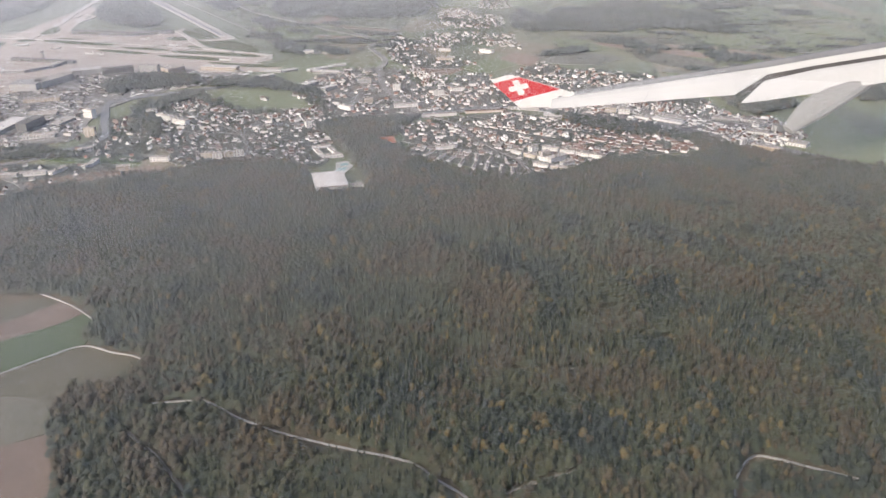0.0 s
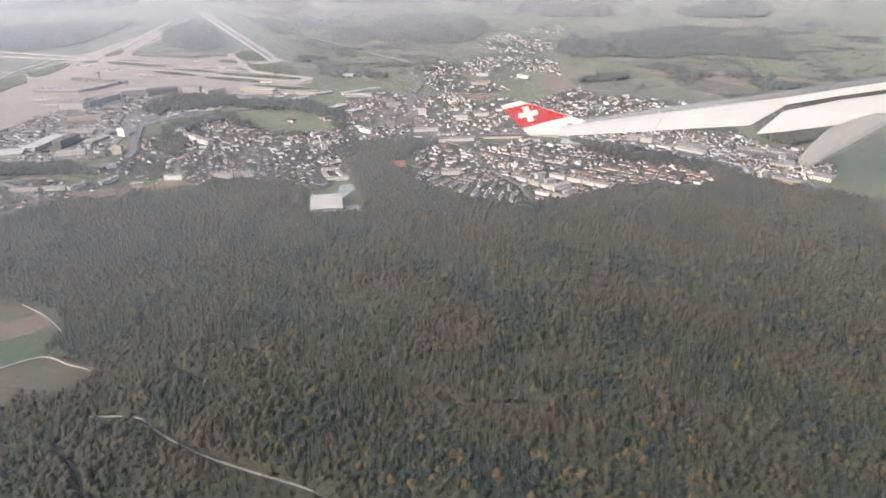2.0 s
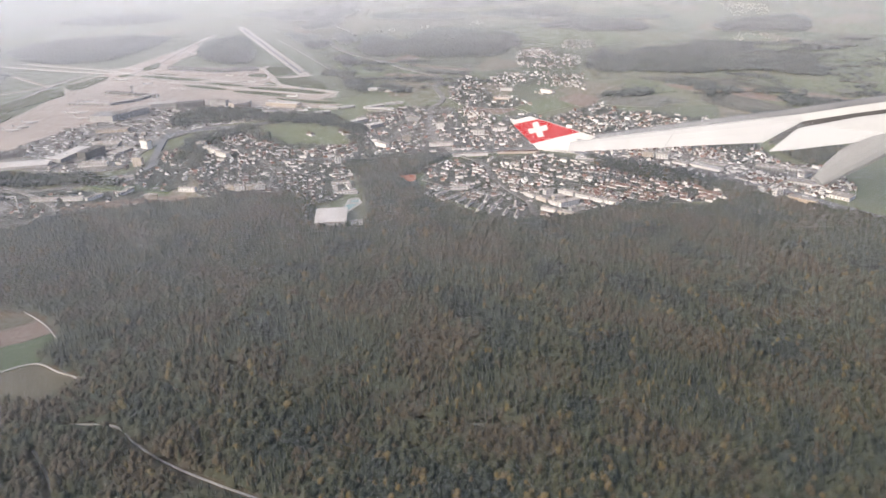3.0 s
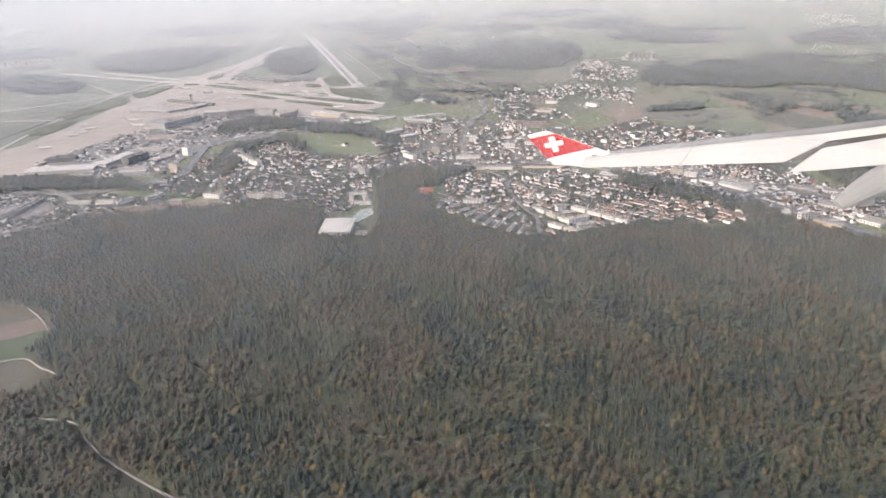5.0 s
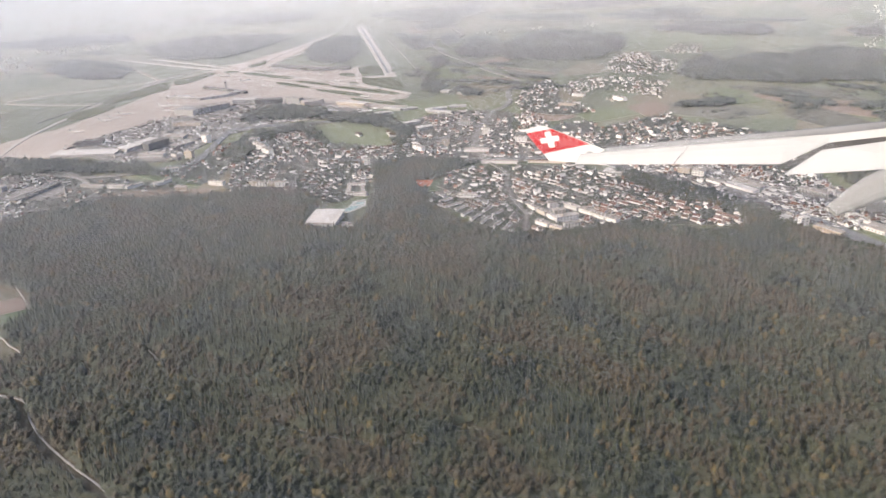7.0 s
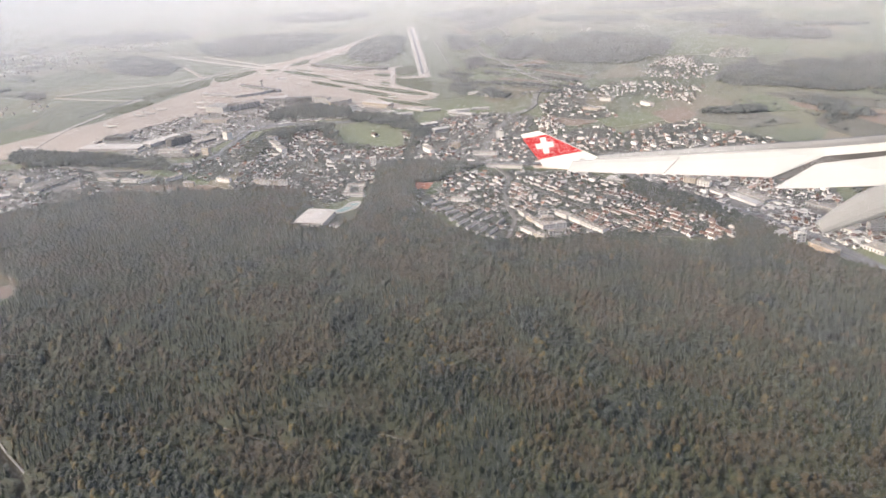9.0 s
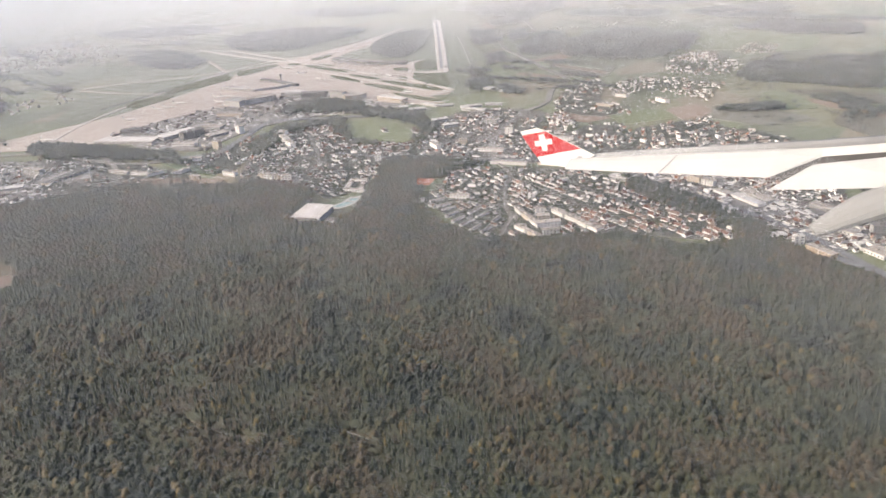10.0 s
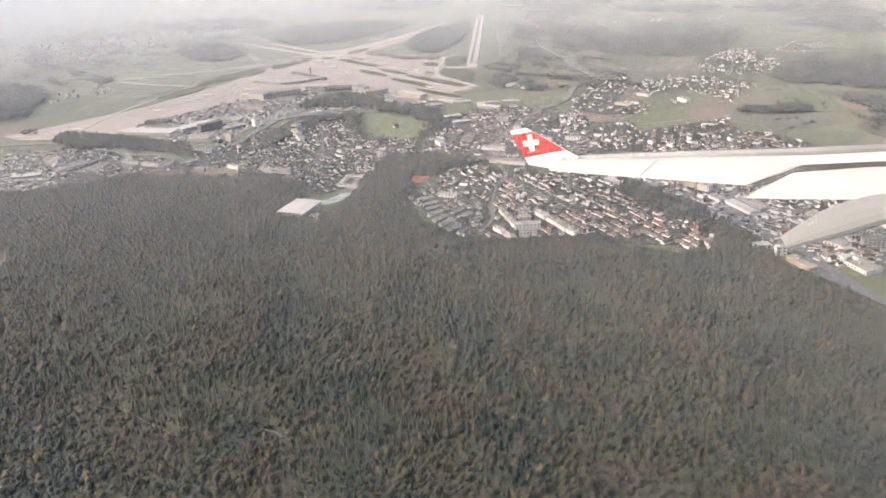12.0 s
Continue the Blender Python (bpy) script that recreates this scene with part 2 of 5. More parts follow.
def ribbon(name, pts, width, up, material, label, category="road"):
    """A road along a line of plan points, rounded between them."""
    fine = []
    LAYER[0] += 1
    up += 0.25 + 0.005 * LAYER[0]
    for i in range(len(pts) - 1):
        p = [np.array(pts[max(0, min(len(pts) - 1, i + k))], float) for k in (-1, 0, 1, 2)]
        for u in np.linspace(0, 1, 8, endpoint=False):
            fine.append(0.5 * (2 * p[1] + (p[2] - p[0]) * u + (2 * p[0] - 5 * p[1] + 4 * p[2] - p[3]) * u * u + (3 * p[1] - p[0] - 3 * p[2] + p[3]) * u ** 3))
    fine.append(np.array(pts[-1], float))
    bm = bmesh.new()
    last = None
    for i, c in enumerate(fine):
        d = fine[min(i + 1, len(fine) - 1)] - fine[max(i - 1, 0)]
        d = np.array((-d[1], d[0])) / max(np.hypot(*d), 1e-6) * width / 2
        row = [bm.verts.new((*(c + s * d), G + z)) for s, z in ((1.15, -0.4), (1, up), (-1, up), (-1.15, -0.4))]
        if last:
            for k in range(3):
                bm.faces.new((last[k], last[k + 1], row[k + 1], row[k]))
        last = row
    bmesh.ops.recalc_face_normals(bm, faces=bm.faces[:])
    return tagged(link(name, bm, material), label, category, "", "structure")


def inside(x, y, poly):
    """Which of the points lie within a plan outline."""
    hit = np.zeros(len(x), bool)
    for (ax, ay), (bx, by) in zip(poly, poly[1:] + poly[:1]):
        cross = (ay > y) != (by > y)
        with np.errstate(divide="ignore", invalid="ignore"):
            hit ^= cross & (x < (bx - ax) * (y - ay) / (by - ay + 1e-12) + ax)
    return hit


def beside(x, y, line, d):
    """Which of the points lie within d of a line of plan points."""
    near = np.zeros(len(x), bool)
    for (ax, ay), (bx, by) in zip(line, line[1:]):
        l2 = (bx - ax) ** 2 + (by - ay) ** 2
        u = np.clip(((x - ax) * (bx - ax) + (y - ay) * (by - ay)) / l2, 0, 1)
        near |= (x - ax - u * (bx - ax)) ** 2 + (y - ay - u * (by - ay)) ** 2 < d * d
    return near


def scatter(poly, step, turn=0.0, jitter=0.42):
    """A jittered grid of points over a plan outline."""
    p = np.array(poly, float)
    c, r = p.mean(0), np.hypot(*(p - p.mean(0)).T).max() + step
    g = np.arange(-r, r, step)
    gx, gy = (a.ravel() for a in np.meshgrid(g, g))
    gx, gy = gx + rng.uniform(-jitter, jitter, len(gx)) * step, gy + rng.uniform(-jitter, jitter, len(gy)) * step
    ca, sa = math.cos(turn), math.sin(turn)
    x, y = c[0] + gx * ca - gy * sa, c[1] + gx * sa + gy * ca
    k = inside(x, y, poly)
    return x[k], y[k]


def mesh_of(name, verts, tris, tint, material):
    """One mesh from arrays of corners, triangles and a colour number a triangle."""
    me = bpy.data.meshes.new(name)
    me.vertices.add(len(verts))
    me.vertices.foreach_set("co", np.asarray(verts, np.float32).ravel())
    me.loops.add(len(tris) * 3)
    me.loops.foreach_set("vertex_index", np.asarray(tris, np.int32).ravel())
    me.polygons.add(len(tris))
    me.polygons.foreach_set("loop_start", np.arange(0, len(tris) * 3, 3, dtype=np.int32))
    me.update(calc_edges=True)
    me.attributes.new("tint", "FLOAT", "FACE").data.foreach_set("value", np.asarray(tint, np.float32))
    me.materials.append(M[material])
    if material == "leaves":
        me.shade_smooth()
    else:
        me.shade_flat()
    return me


def many(name, kinds, which, x, y, size, tall, tint, material, label, category, turn=None):
    """One mesh of many copies of small shapes (corners, triangles, tint step), each turned as given or at random."""
    vs, ts, cs, base = [], [], [], 0
    if turn is None:
        turn = rng.uniform(0, 2 * math.pi, len(x))
    for k, (v, f, extra) in enumerate(kinds):
        idx = np.nonzero(which == k)[0]
        if not len(idx):
            continue
        c, s = np.cos(turn[idx])[:, None], np.sin(turn[idx])[:, None]
        sz = size[idx][:, None]
        px = (v[None, :, 0] * c - v[None, :, 1] * s) * sz + x[idx][:, None]
        py = (v[None, :, 0] * s + v[None, :, 1] * c) * sz + y[idx][:, None]
        pz = v[None, :, 2] * tall[idx][:, None] + G
        vs.append(np.stack((px, py, pz), -1).reshape(-1, 3))
        ts.append((f[None] + (np.arange(len(idx)) * len(v))[:, None, None] + base).reshape(-1, 3))
        cs.append((tint[idx][:, None] + extra[None]).ravel())
        base += len(idx) * len(v)
    ob = new(name, mesh_of(name, np.concatenate(vs), np.concatenate(ts), np.concatenate(cs), material))
    return tagged(ob, label, category, "", "stuff")


GOLD = (1 + math.sqrt(5)) / 2
ICO = np.array([(0, a, b * GOLD) for a in (-1, 1) for b in (-1, 1)] + [(a, b * GOLD, 0) for a in (-1, 1) for b in (-1, 1)] + [(b * GOLD, 0, a) for a in (-1, 1) for b in (-1, 1)]) / math.hypot(1, GOLD)
ICO_F = np.array([f for f in itertools.combinations(range(12), 3) if all(np.linalg.norm(ICO[i] - ICO[j]) < 1.1 for i, j in itertools.combinations(f, 2))])
ICO_F = np.array([f if np.dot(np.cross(ICO[f[1]] - ICO[f[0]], ICO[f[2]] - ICO[f[0]]), ICO[f[0]]) > 0 else f[::-1] for f in ICO_F])


def broadleaf(seed, leaves, trunk=True):
    """A ragged crown: a few inner clumps and many loose sprays of leaves, one high and one wide."""
    r = np.random.default_rng(seed)
    vs, fs, ex, n = [], [], [], 0
    for h, w in ((0.5, 0.40), (0.76, 0.27)) if leaves > 14 else ((0.55, 0.42),):
        a = r.uniform(0, 6)
        v = ICO * w * r.uniform(0.72, 1.2, (12, 1)) * (1, 1, 0.8)
        v = v @ np.array([[math.cos(a), math.sin(a), 0], [-math.sin(a), math.cos(a), 0], [0, 0, 1]])
        vs.append(v + (*r.uniform(-0.1, 0.1, 2), h))
        fs.append(ICO_F + n)
        ex.append(r.uniform(-0.03, 0.03, 20))
        n += 12
    for i in range(leaves):
        a, h = r.uniform(0, 2 * math.pi), r.uniform(0.35, 1.0)
        reach = 0.43 * math.sqrt(max(0.02, 1 - ((h - 0.55) / 0.48) ** 2)) * r.uniform(0.75, 1.1)
        c = np.array((reach * math.cos(a), reach * math.sin(a), h))
        tri = r.normal(0, 1, (3, 3))
        tri = (tri - tri.mean(0)) / np.linalg.norm(tri - tri.mean(0), axis=1)[:, None] * r.uniform(0.08, 0.15) * (1.0 if leaves > 14 else 1.3)
        vs.append(c + tri * (1, 1, 0.8))
        fs.append(np.array([(0, 1, 2)]) + n)
        ex.append(r.uniform(-0.03, 0.04, 1))
        n += 3
    if trunk:
        ring = [(math.cos(q) * w, math.sin(q) * w, z) for z, w in ((0, 0.045), (0.55, 0.02)) for q in (0, 2.1, 4.2)]
        vs.append(np.array(ring))
        fs.append(np.array([(0, 1, 4), (0, 4, 3), (1, 2, 5), (1, 5, 4), (2, 0, 3), (2, 3, 5)]) + n)
        ex.append(np.full(6, 0.1))
    return np.concatenate(vs), np.concatenate(fs), np.concatenate(ex)


def conifer(seed, tiers, trunk=True):
    """A spruce of jagged tiers."""
    r = np.random.default_rng(seed)
    vs, fs, ex, n = [], [], [], 0
    for i in range(tiers):
        z0 = 0.12 + 0.75 * i / tiers
        top = min(1.0, z0 + 1.25 / tiers * 0.75 + 0.1)
        w = 0.30 * (1 - i / (tiers + 0.6))
        ring = [(math.cos(q) * w * k, math.sin(q) * w * k, z0 + r.uniform(-0.03, 0.03)) for q, k in zip(np.arange(8) * math.pi / 4 + r.uniform(0, 1), np.tile((1.1, 0.62), 4) * r.uniform(0.85, 1.15, 8))]
        vs.append(np.array([(r.uniform(-0.01, 0.01), 0, top)] + ring))
        fs.append(np.array([(0, 1 + q, 1 + (q + 1) % 8) for q in range(8)]) + n)
        ex.append(r.uniform(-0.06, 0.04, 8))
        n += 9
    if trunk:
        vs.append(np.array([(math.cos(q) * 0.035, math.sin(q) * 0.035, z) for z in (0, 0.3) for q in (0, 2.1, 4.2)]))
        fs.append(np.array([(0, 1, 4), (0, 4, 3), (1, 2, 5), (1, 5, 4), (2, 0, 3), (2, 3, 5)]) + n)
        ex.append(np.full(6, 0.2))
    return np.concatenate(vs), np.concatenate(fs), np.concatenate(ex)


def patches(x, y, scale, seed):
    """Smooth patchiness of a wood, about -1 to 1."""
    return np.array([noise.fractal(Vector((a * scale, b * scale, seed)), 1.0, 2.0, 3) for a, b in zip(x, y)])


def ragged(poly, wobble=0.0, rounds=2, cut=0.25):
    """A plan outline with its corners cut round and, with wobble, an uneven edge."""
    p = np.array(poly, float)
    r = np.random.default_rng(int(abs(p.sum())) % 9999)
    for _ in range(rounds):
        q = np.roll(p, -1, 0)
        p = np.stack((p * (1 - cut) + q * cut, p * cut + q * (1 - cut)), 1).reshape(-1, 2)
        p = p + r.normal(0, wobble, p.shape)
    return [tuple(a) for a in p.tolist()]


# ---- the plain ----
R = 4600.0
tagged(link("ground", slab(bmesh.new(), [(R * math.cos(a * math.pi / 24), R * math.sin(a * math.pi / 24)) for a in range(48)], G - 30, G), "ground"), "wide green and tan farmland plain", "ground", "", "structure")

# woods, fields, roads in plan
FIELD_EDGE = [(-420, 410), (-284, 398), (-248, 398), (-233, 399), (-214, 388), (-199, 373), (-196, 346), (-157, 330), (-163, 306), (-182, 306), (-184, 282), (-171, 261), (-157, 234), (-150, 150), (-420, 150)]
FOREST = [(-640, 330), (-520, 390), (-430, 430), (-368, 490), (-331, 555), (-268, 590), (-223, 610), (-212, 625), (-144, 631), (-117, 600), (-120, 592), (-106, 555), (-66, 566), (-68, 592), (-92, 656), (-125, 721), (-108, 737), (-86, 753), (-60, 756), (-53, 735), (-45, 674), (-41, 651), (-27, 636), (-8, 622), (10, 606), (27, 600), (62, 592), (94, 605), (118, 623), (154, 642), (197, 637), (226, 655),
          (222, 700), (250, 676), (278, 655), (293, 647), (315, 637), (338, 622), (420, 600), (560, 520), (600, 300), (420, 180), (200, 150), (-150, 150), (-420, 150), (-640, 200)]
COURTS = [(-73, 698), (-42, 714), (-31, 683), (-50, 666)]
RAILWOOD = [(104, 776), (142, 763), (193, 733), (234, 704), (250, 690), (226, 665), (217, 690), (151, 719), (118, 745)]
ROADS = {
    "forest_road": ([(-140, 295), (-116, 297), (-97, 285), (-74, 274), (-47, 265), (-22, 258), (-12, 253), (-4, 245), (8, 235), (25, 215)], 0.75),
    "forest_bend": ([(112, 225), (118, 243), (123, 252), (128, 258), (134, 261), (146, 257), (153, 254), (170, 247)], 0.75),
    "field_road": ([(-237, 308), (-225, 318), (-209, 333), (-194, 344), (-176, 338), (-164, 335), (-156, 330)], 0.65),
    "edge_track": ([(-244, 400), (-234, 395), (-217, 385), (-200, 371)], 0.5),
    "ride": ([(23, 237), (37, 244), (54, 251)], 0.9),
    "ride_b": ([(30, 324), (82, 326)], 1.0),
    "ride_c": ([(-144, 274), (-124, 257), (-105, 235)], 1.2),
    "ride_d": ([(-89, 362), (-68, 351)], 0.8),
    "ride_g": ([(-116, 338), (-106, 334), (-97, 328)], 0.8),
    "ride_h": ([(29, 303), (40, 299)], 0.8),
    "ride_e": ([(99, 266), (103, 253), (107, 237)], 1.0),
    "ride_f": ([(111, 353), (118, 354), (127, 354)], 0.8),
}
sheet("forest_floor", FOREST, 0.05, "forest_floor", "leaf-strewn dark brown forest floor", "forest floor")
sheet("field", [(-272, 372), (-284, 392), (-260, 384), (-248, 393), (-235, 395), (-229, 391), (-238, 377), (-250, 366)], 0.20, "stubble", "olive stubble field by the wood", "field")
sheet("field", [(-250, 366), (-228, 390), (-219, 386), (-209, 378), (-218, 366), (-241, 348), (-253, 338), (-262, 353)], 0.23, "plough", "bare pinkish-brown ploughed field", "field")
sheet("field", [(-241, 348), (-218, 365), (-208, 378), (-201, 371), (-194, 357), (-194, 345), (-225, 318), (-237, 309), (-253, 338)], 0.26, "pasture", "bright green pasture beside the field road", "field")
sheet("field", [(-225, 318), (-194, 344), (-156, 330), (-150, 318), (-159, 306), (-171, 299), (-177, 291), (-185, 294), (-196, 299), (-215, 300), (-232, 300), (-237, 308)], 0.29, "stubble", "olive-brown stubble field", "field")
sheet("field", [(-232, 300), (-215, 300), (-196, 299), (-185, 294), (-176, 287), (-177, 274), (-180, 273), (-196, 264), (-208, 258)], 0.32, "fallow", "pale grey-green fallow field", "field")
sheet("field", [(-208, 258), (-196, 264), (-180, 272), (-176, 274), (-168, 261), (-149, 234), (-129, 201), (-175, 200)], 0.35, "plough", "tan harvested field by the wood", "field")
for key, (pts, w) in ROADS.items():
    grassy = key.startswith("ride")
    ribbon("track", pts, w, 0.45, "track_earth" if grassy else "gravel", "grassy ride through the wood" if grassy else "pale gravel track through the wood", "track")

# the wood: broadleaf trees in autumn leaf with spruces among them
NEAR = [broadleaf(i, 15, False) for i in range(12)] + [conifer(40 + i, 4, False) for i in range(4)]
FAR = [broadleaf(60 + i, 9, False) for i in range(6)] + [conifer(80 + i, 2, False) for i in range(2)]


def wood(name, poly, step, kinds, label, spruce=0.3, dull=0.0, holes=(), tall=1.0, lines=()):
    x, y = scatter(poly, step)
    keep = np.ones(len(x), bool)
    for h in holes:
        keep &= ~inside(x, y, h)
    for ln, d in lines:
        keep &= ~beside(x, y, ln, d)
    x, y = x[keep], y[keep]
    p, q = patches(x, y, 0.020, 3.1), patches(x, y, 0.016, 9.7)
    tint = 0.445 + (0.35 if dull else 0.8) * p + rng.normal(0, 0.075, len(x)) - dull
    if not dull:
        tint += 0.2 * patches(x, y, 0.07, 21.3)
        rust = patches(x, y, 0.042, 27.7) + rng.normal(0, 0.12, len(x)) > 0.36
        tint[rust] = rng.normal(0.76, 0.05, rust.sum())
    gold = rng.random(len(x)) < (0.05 + 0.45 * np.clip(patches(x, y, 0.035, 17.9) - 0.1, 0, 0.5)) * (1 - dull * 3)
    tint[gold] = rng.uniform(0.82, 1.05, gold.sum())
    con = rng.random(len(x)) < (spruce - 0.06 + 0.25 * q if dull else np.clip(0.08 + 6.0 * (q - 0.22), 0.08, 0.9))
    nb = len(kinds) * 3 // 4
    which = np.where(con, rng.integers(nb, len(kinds), len(x)), rng.integers(0, nb, len(x)))
    tint[con & ~gold] = rng.normal(0.27 - dull * 0.5, 0.06, (con & ~gold).sum())
    size = np.clip(rng.normal(1.0, 0.2, len(x)) + 0.35 * patches(x, y, 0.03, 6.1), 0.6, 1.6)
    high = rng.uniform(6.0, 8.0, len(x)) * tall * np.where(con, 1.15, 1.0) * (0.6 + 0.4 * size)
    wide = step * 1.42 * size * np.where(con, 1.08, 1.0)
    tint = np.where(gold, tint, np.clip(tint, 0.02, 0.84))
    return many(name, kinds, which, x, y, wide, high, np.clip(tint, 0.02, 1.1), "leaves", label, "forest")


def understorey(poly, holes, lines):
    """Shallow uneven mounds of leaves, added between the trees to make shaded gaps lighter."""
    x, y = scatter(poly, 3.7)
    keep = np.ones(len(x), bool)
    for h in holes:
        keep &= ~inside(x, y, h)
    for ln, d in lines:
        keep &= ~beside(x, y, ln, d + 0.6)
    x, y = x[keep], y[keep]
    v = np.array([(0, 0, 1)] + [(math.cos(a) * 0.62, math.sin(a) * 0.62, 0.55) for a in np.arange(6) * math.pi / 3])
    f = [(0, 1 + i, 1 + (i + 1) % 6) for i in range(6)]
    p = patches(x, y, 0.020, 3.1)
    n = len(x)
    return many("brush", [(v, np.array(f), np.zeros(len(f)))], np.zeros(n, int), x, y, rng.uniform(5.0, 6.8, n), rng.uniform(4.6, 5.9, n), np.clip(0.42 + 0.5 * p + rng.normal(0, 0.05, n), 0.05, 0.8), "leaves", "leafy mounds added to lighten the gaps between the trees", "brush")


OPEN = [(pts, w * 0.5 + (0.9 if key in ("forest_road", "ride_c", "ride_e") else 0.8)) for key, (pts, w) in ROADS.items()]
for key, d in (("forest_road", 2.9), ("forest_bend", 2.9), ("field_road", 2.6), ("edge_track", 1.5), ("ride_b", 1.8), ("ride", 2.2), ("ride_c", 2.0), ("ride_d", 2.3), ("ride_e", 1.8), ("ride_f", 2.3), ("ride_g", 2.3), ("ride_h", 2.0)):
    OPEN.append(([(x + 0.5, y - d) for x, y in ROADS[key][0]], d))
wood("forest", FOREST, 3.4, NEAR, "dense autumn wood of brown, olive and golden trees", 0.22, 0.0, [FIELD_EDGE, COURTS], 1.0, OPEN)
wood("railway_wood", RAILWOOD, 4.5, FAR, "dark belt of trees beside the railway", 0.35, 0.08)
# added mounds that keep the gaps between crowns from drawing too dark
understorey(FOREST, [FIELD_EDGE, COURTS], OPEN)


# the trees of the nearest stretch stand singly
def tree(seed, spruce, tint):
    v, f, e = conifer(seed, 6, False) if spruce else broadleaf(seed, 70, False)
    root = thing("tree", Matrix(), "spruce with dark green tiers" if spruce else "golden-leaved broadleaf tree in the wood" if tint > 0.7 else "brown-leaved broadleaf tree in the autumn wood", "tree", "single trees of the wood")
    crown = new("crown", mesh_of("crown", v * (4.6, 4.6, 7.6), f, np.clip(tint + e, 0.03, 1.1), "leaves"))
    crown.parent = root
    bm = bmesh.new()
    bmesh.ops.create_cone(bm, cap_ends=True, segments=7, radius1=0.22, radius2=0.07, depth=5, matrix=Matrix.Translation((0, 0, 2.5)))
    for a in (0.4, 2.4, 4.5):
        bmesh.ops.create_cone(bm, cap_ends=False, segments=5, radius1=0.09, radius2=0.03, depth=2.4, matrix=Matrix.Translation((0.5 * math.cos(a), 0.5 * math.sin(a), 3.6)) @ Matrix.Rotation(a, 4, "Z") @ Matrix.Rotation(0.7, 4, "Y"))
    part("trunk", bm, "bark", root)
    return root


SINGLE = [tree(200 + i, i > 6, t) for i, t in enumerate((0.4, 0.5, 0.62, 0.72, 0.85, 0.95, 1.0, 0.2, 0.26))]
x, y = scatter([(-150, 255), (-100, 330), (60, 350), (190, 380), (210, 330), (150, 265), (60, 262), (-60, 280)], 11.5)
k = ~inside(x, y, FIELD_EDGE)
for ln, d in OPEN:
    k &= ~beside(x, y, ln, d + 0.8)
x, y = x[k], y[k]
for i, (a, b) in enumerate(zip(x, y)):
    model = SINGLE[i if i < 9 else int(rng.choice(9, p=(0.16, 0.16, 0.15, 0.1, 0.08, 0.06, 0.05, 0.12, 0.12)))]
    m = Matrix.Translation((a, b, G)) @ Matrix.Rotation(rng.uniform(0, 6.28), 4, "Z")
    if i < 9:
        model.matrix_basis = m
    else:
        ob = copy_thing(model, m)
        k1 = rng.uniform(0.8, 1.1)
        ob.scale = (k1, k1, k1)

WOODS = []


def wooded(*pts):
    WOODS.append(ragged(pts, 4.0, 2, 0.2))


wooded((-338, 770), (-341, 807), (-319, 841), (-283, 870), (-262, 835), (-289, 824), (-307, 803), (-309, 781), (-286, 738), (-268, 699), (-287, 696))
wooded((-285, 880), (-293, 905), (-280, 925), (-232, 928), (-190, 906), (-147, 849), (-128, 797), (-134, 790), (-146, 820), (-172, 858), (-195, 876), (-231, 886), (-258, 886))
wooded((-276, 844), (-249, 821), (-226, 803), (-202, 785), (-176, 780), (-169, 770), (-197, 773), (-224, 790), (-256, 812), (-279, 833))
wooded((-565, 610), (-565, 642), (-482, 656), (-380, 664), (-335, 659), (-327, 642), (-415, 623), (-514, 598))
wooded((-421, 899), (-390, 953), (-286, 930), (-286, 905), (-355, 872), (-382, 850))
wooded((-599, 1349), (-674, 1521), (-623, 1605), (-490, 1359), (-475, 1262), (-547, 1281))
wooded((-984, 1314), (-1052, 1497), (-892, 1592), (-751, 1557), (-745, 1303), (-799, 1255))
wooded((-1009, 1100), (-1060, 1227), (-919, 1183), (-801, 1116), (-840, 1047))
wooded((301, 866), (330, 878), (365, 819), (380, 797), (311, 770), (297, 797))
wooded((450, 854), (515, 918), (600, 900), (560, 800), (448, 830))
wooded((525, 1007), (576, 1040), (640, 1000), (536, 961), (503, 946))
wooded((-140, 736), (-98, 765), (-34, 772), (-40, 742), (-90, 726), (-115, 700))
wooded((-1500, 1350), (-1300, 1560), (-1120, 1480), (-1260, 1330))
wooded((-800, 1900), (-720, 2100), (-480, 2080), (-520, 1930))
wooded((-420, 2080), (-300, 2300), (-60, 2330), (-150, 2150))
wooded((-1250, 1800), (-1150, 2000), (-900, 1950), (-1000, 1760))
wooded((-668, 1843), (-673, 2149), (-571, 2244), (-490, 2013), (-518, 1844))
wooded((113, 1074), (177, 1115), (189, 1079), (120, 1050))
wooded((240, 1119), (302, 1122), (310, 1086), (250, 1082))
wooded((322, 1109), (356, 1126), (357, 1082), (323, 1080))
wooded((344, 1074), (374, 1076), (370, 1023), (345, 1021))
wooded((354, 951), (417, 929), (414, 908), (354, 930))
wooded((-306, 1407), (-362, 1594), (-334, 1619), (-267, 1524), (-252, 1540), (-256, 1647), (-232, 1716), (-161, 1701), (-124, 1669), (-64, 1656), (-35, 1560), (-28, 1474), (-42, 1412), (-59, 1354), (-101, 1366), (-140, 1346), (-189, 1358), (-236, 1395), (-255, 1340))
wooded((97, 1261), (100, 1359), (117, 1426), (130, 1445), (142, 1390), (157, 1355), (172, 1404), (206, 1451), (241, 1466), (268, 1497), (314, 1537), (357, 1522), (379, 1483), (390, 1430), (424, 1402), (475, 1388), (444, 1205), (380, 1223), (356, 1251), (327, 1247), (283, 1233), (232, 1226), (171, 1235), (125, 1221))
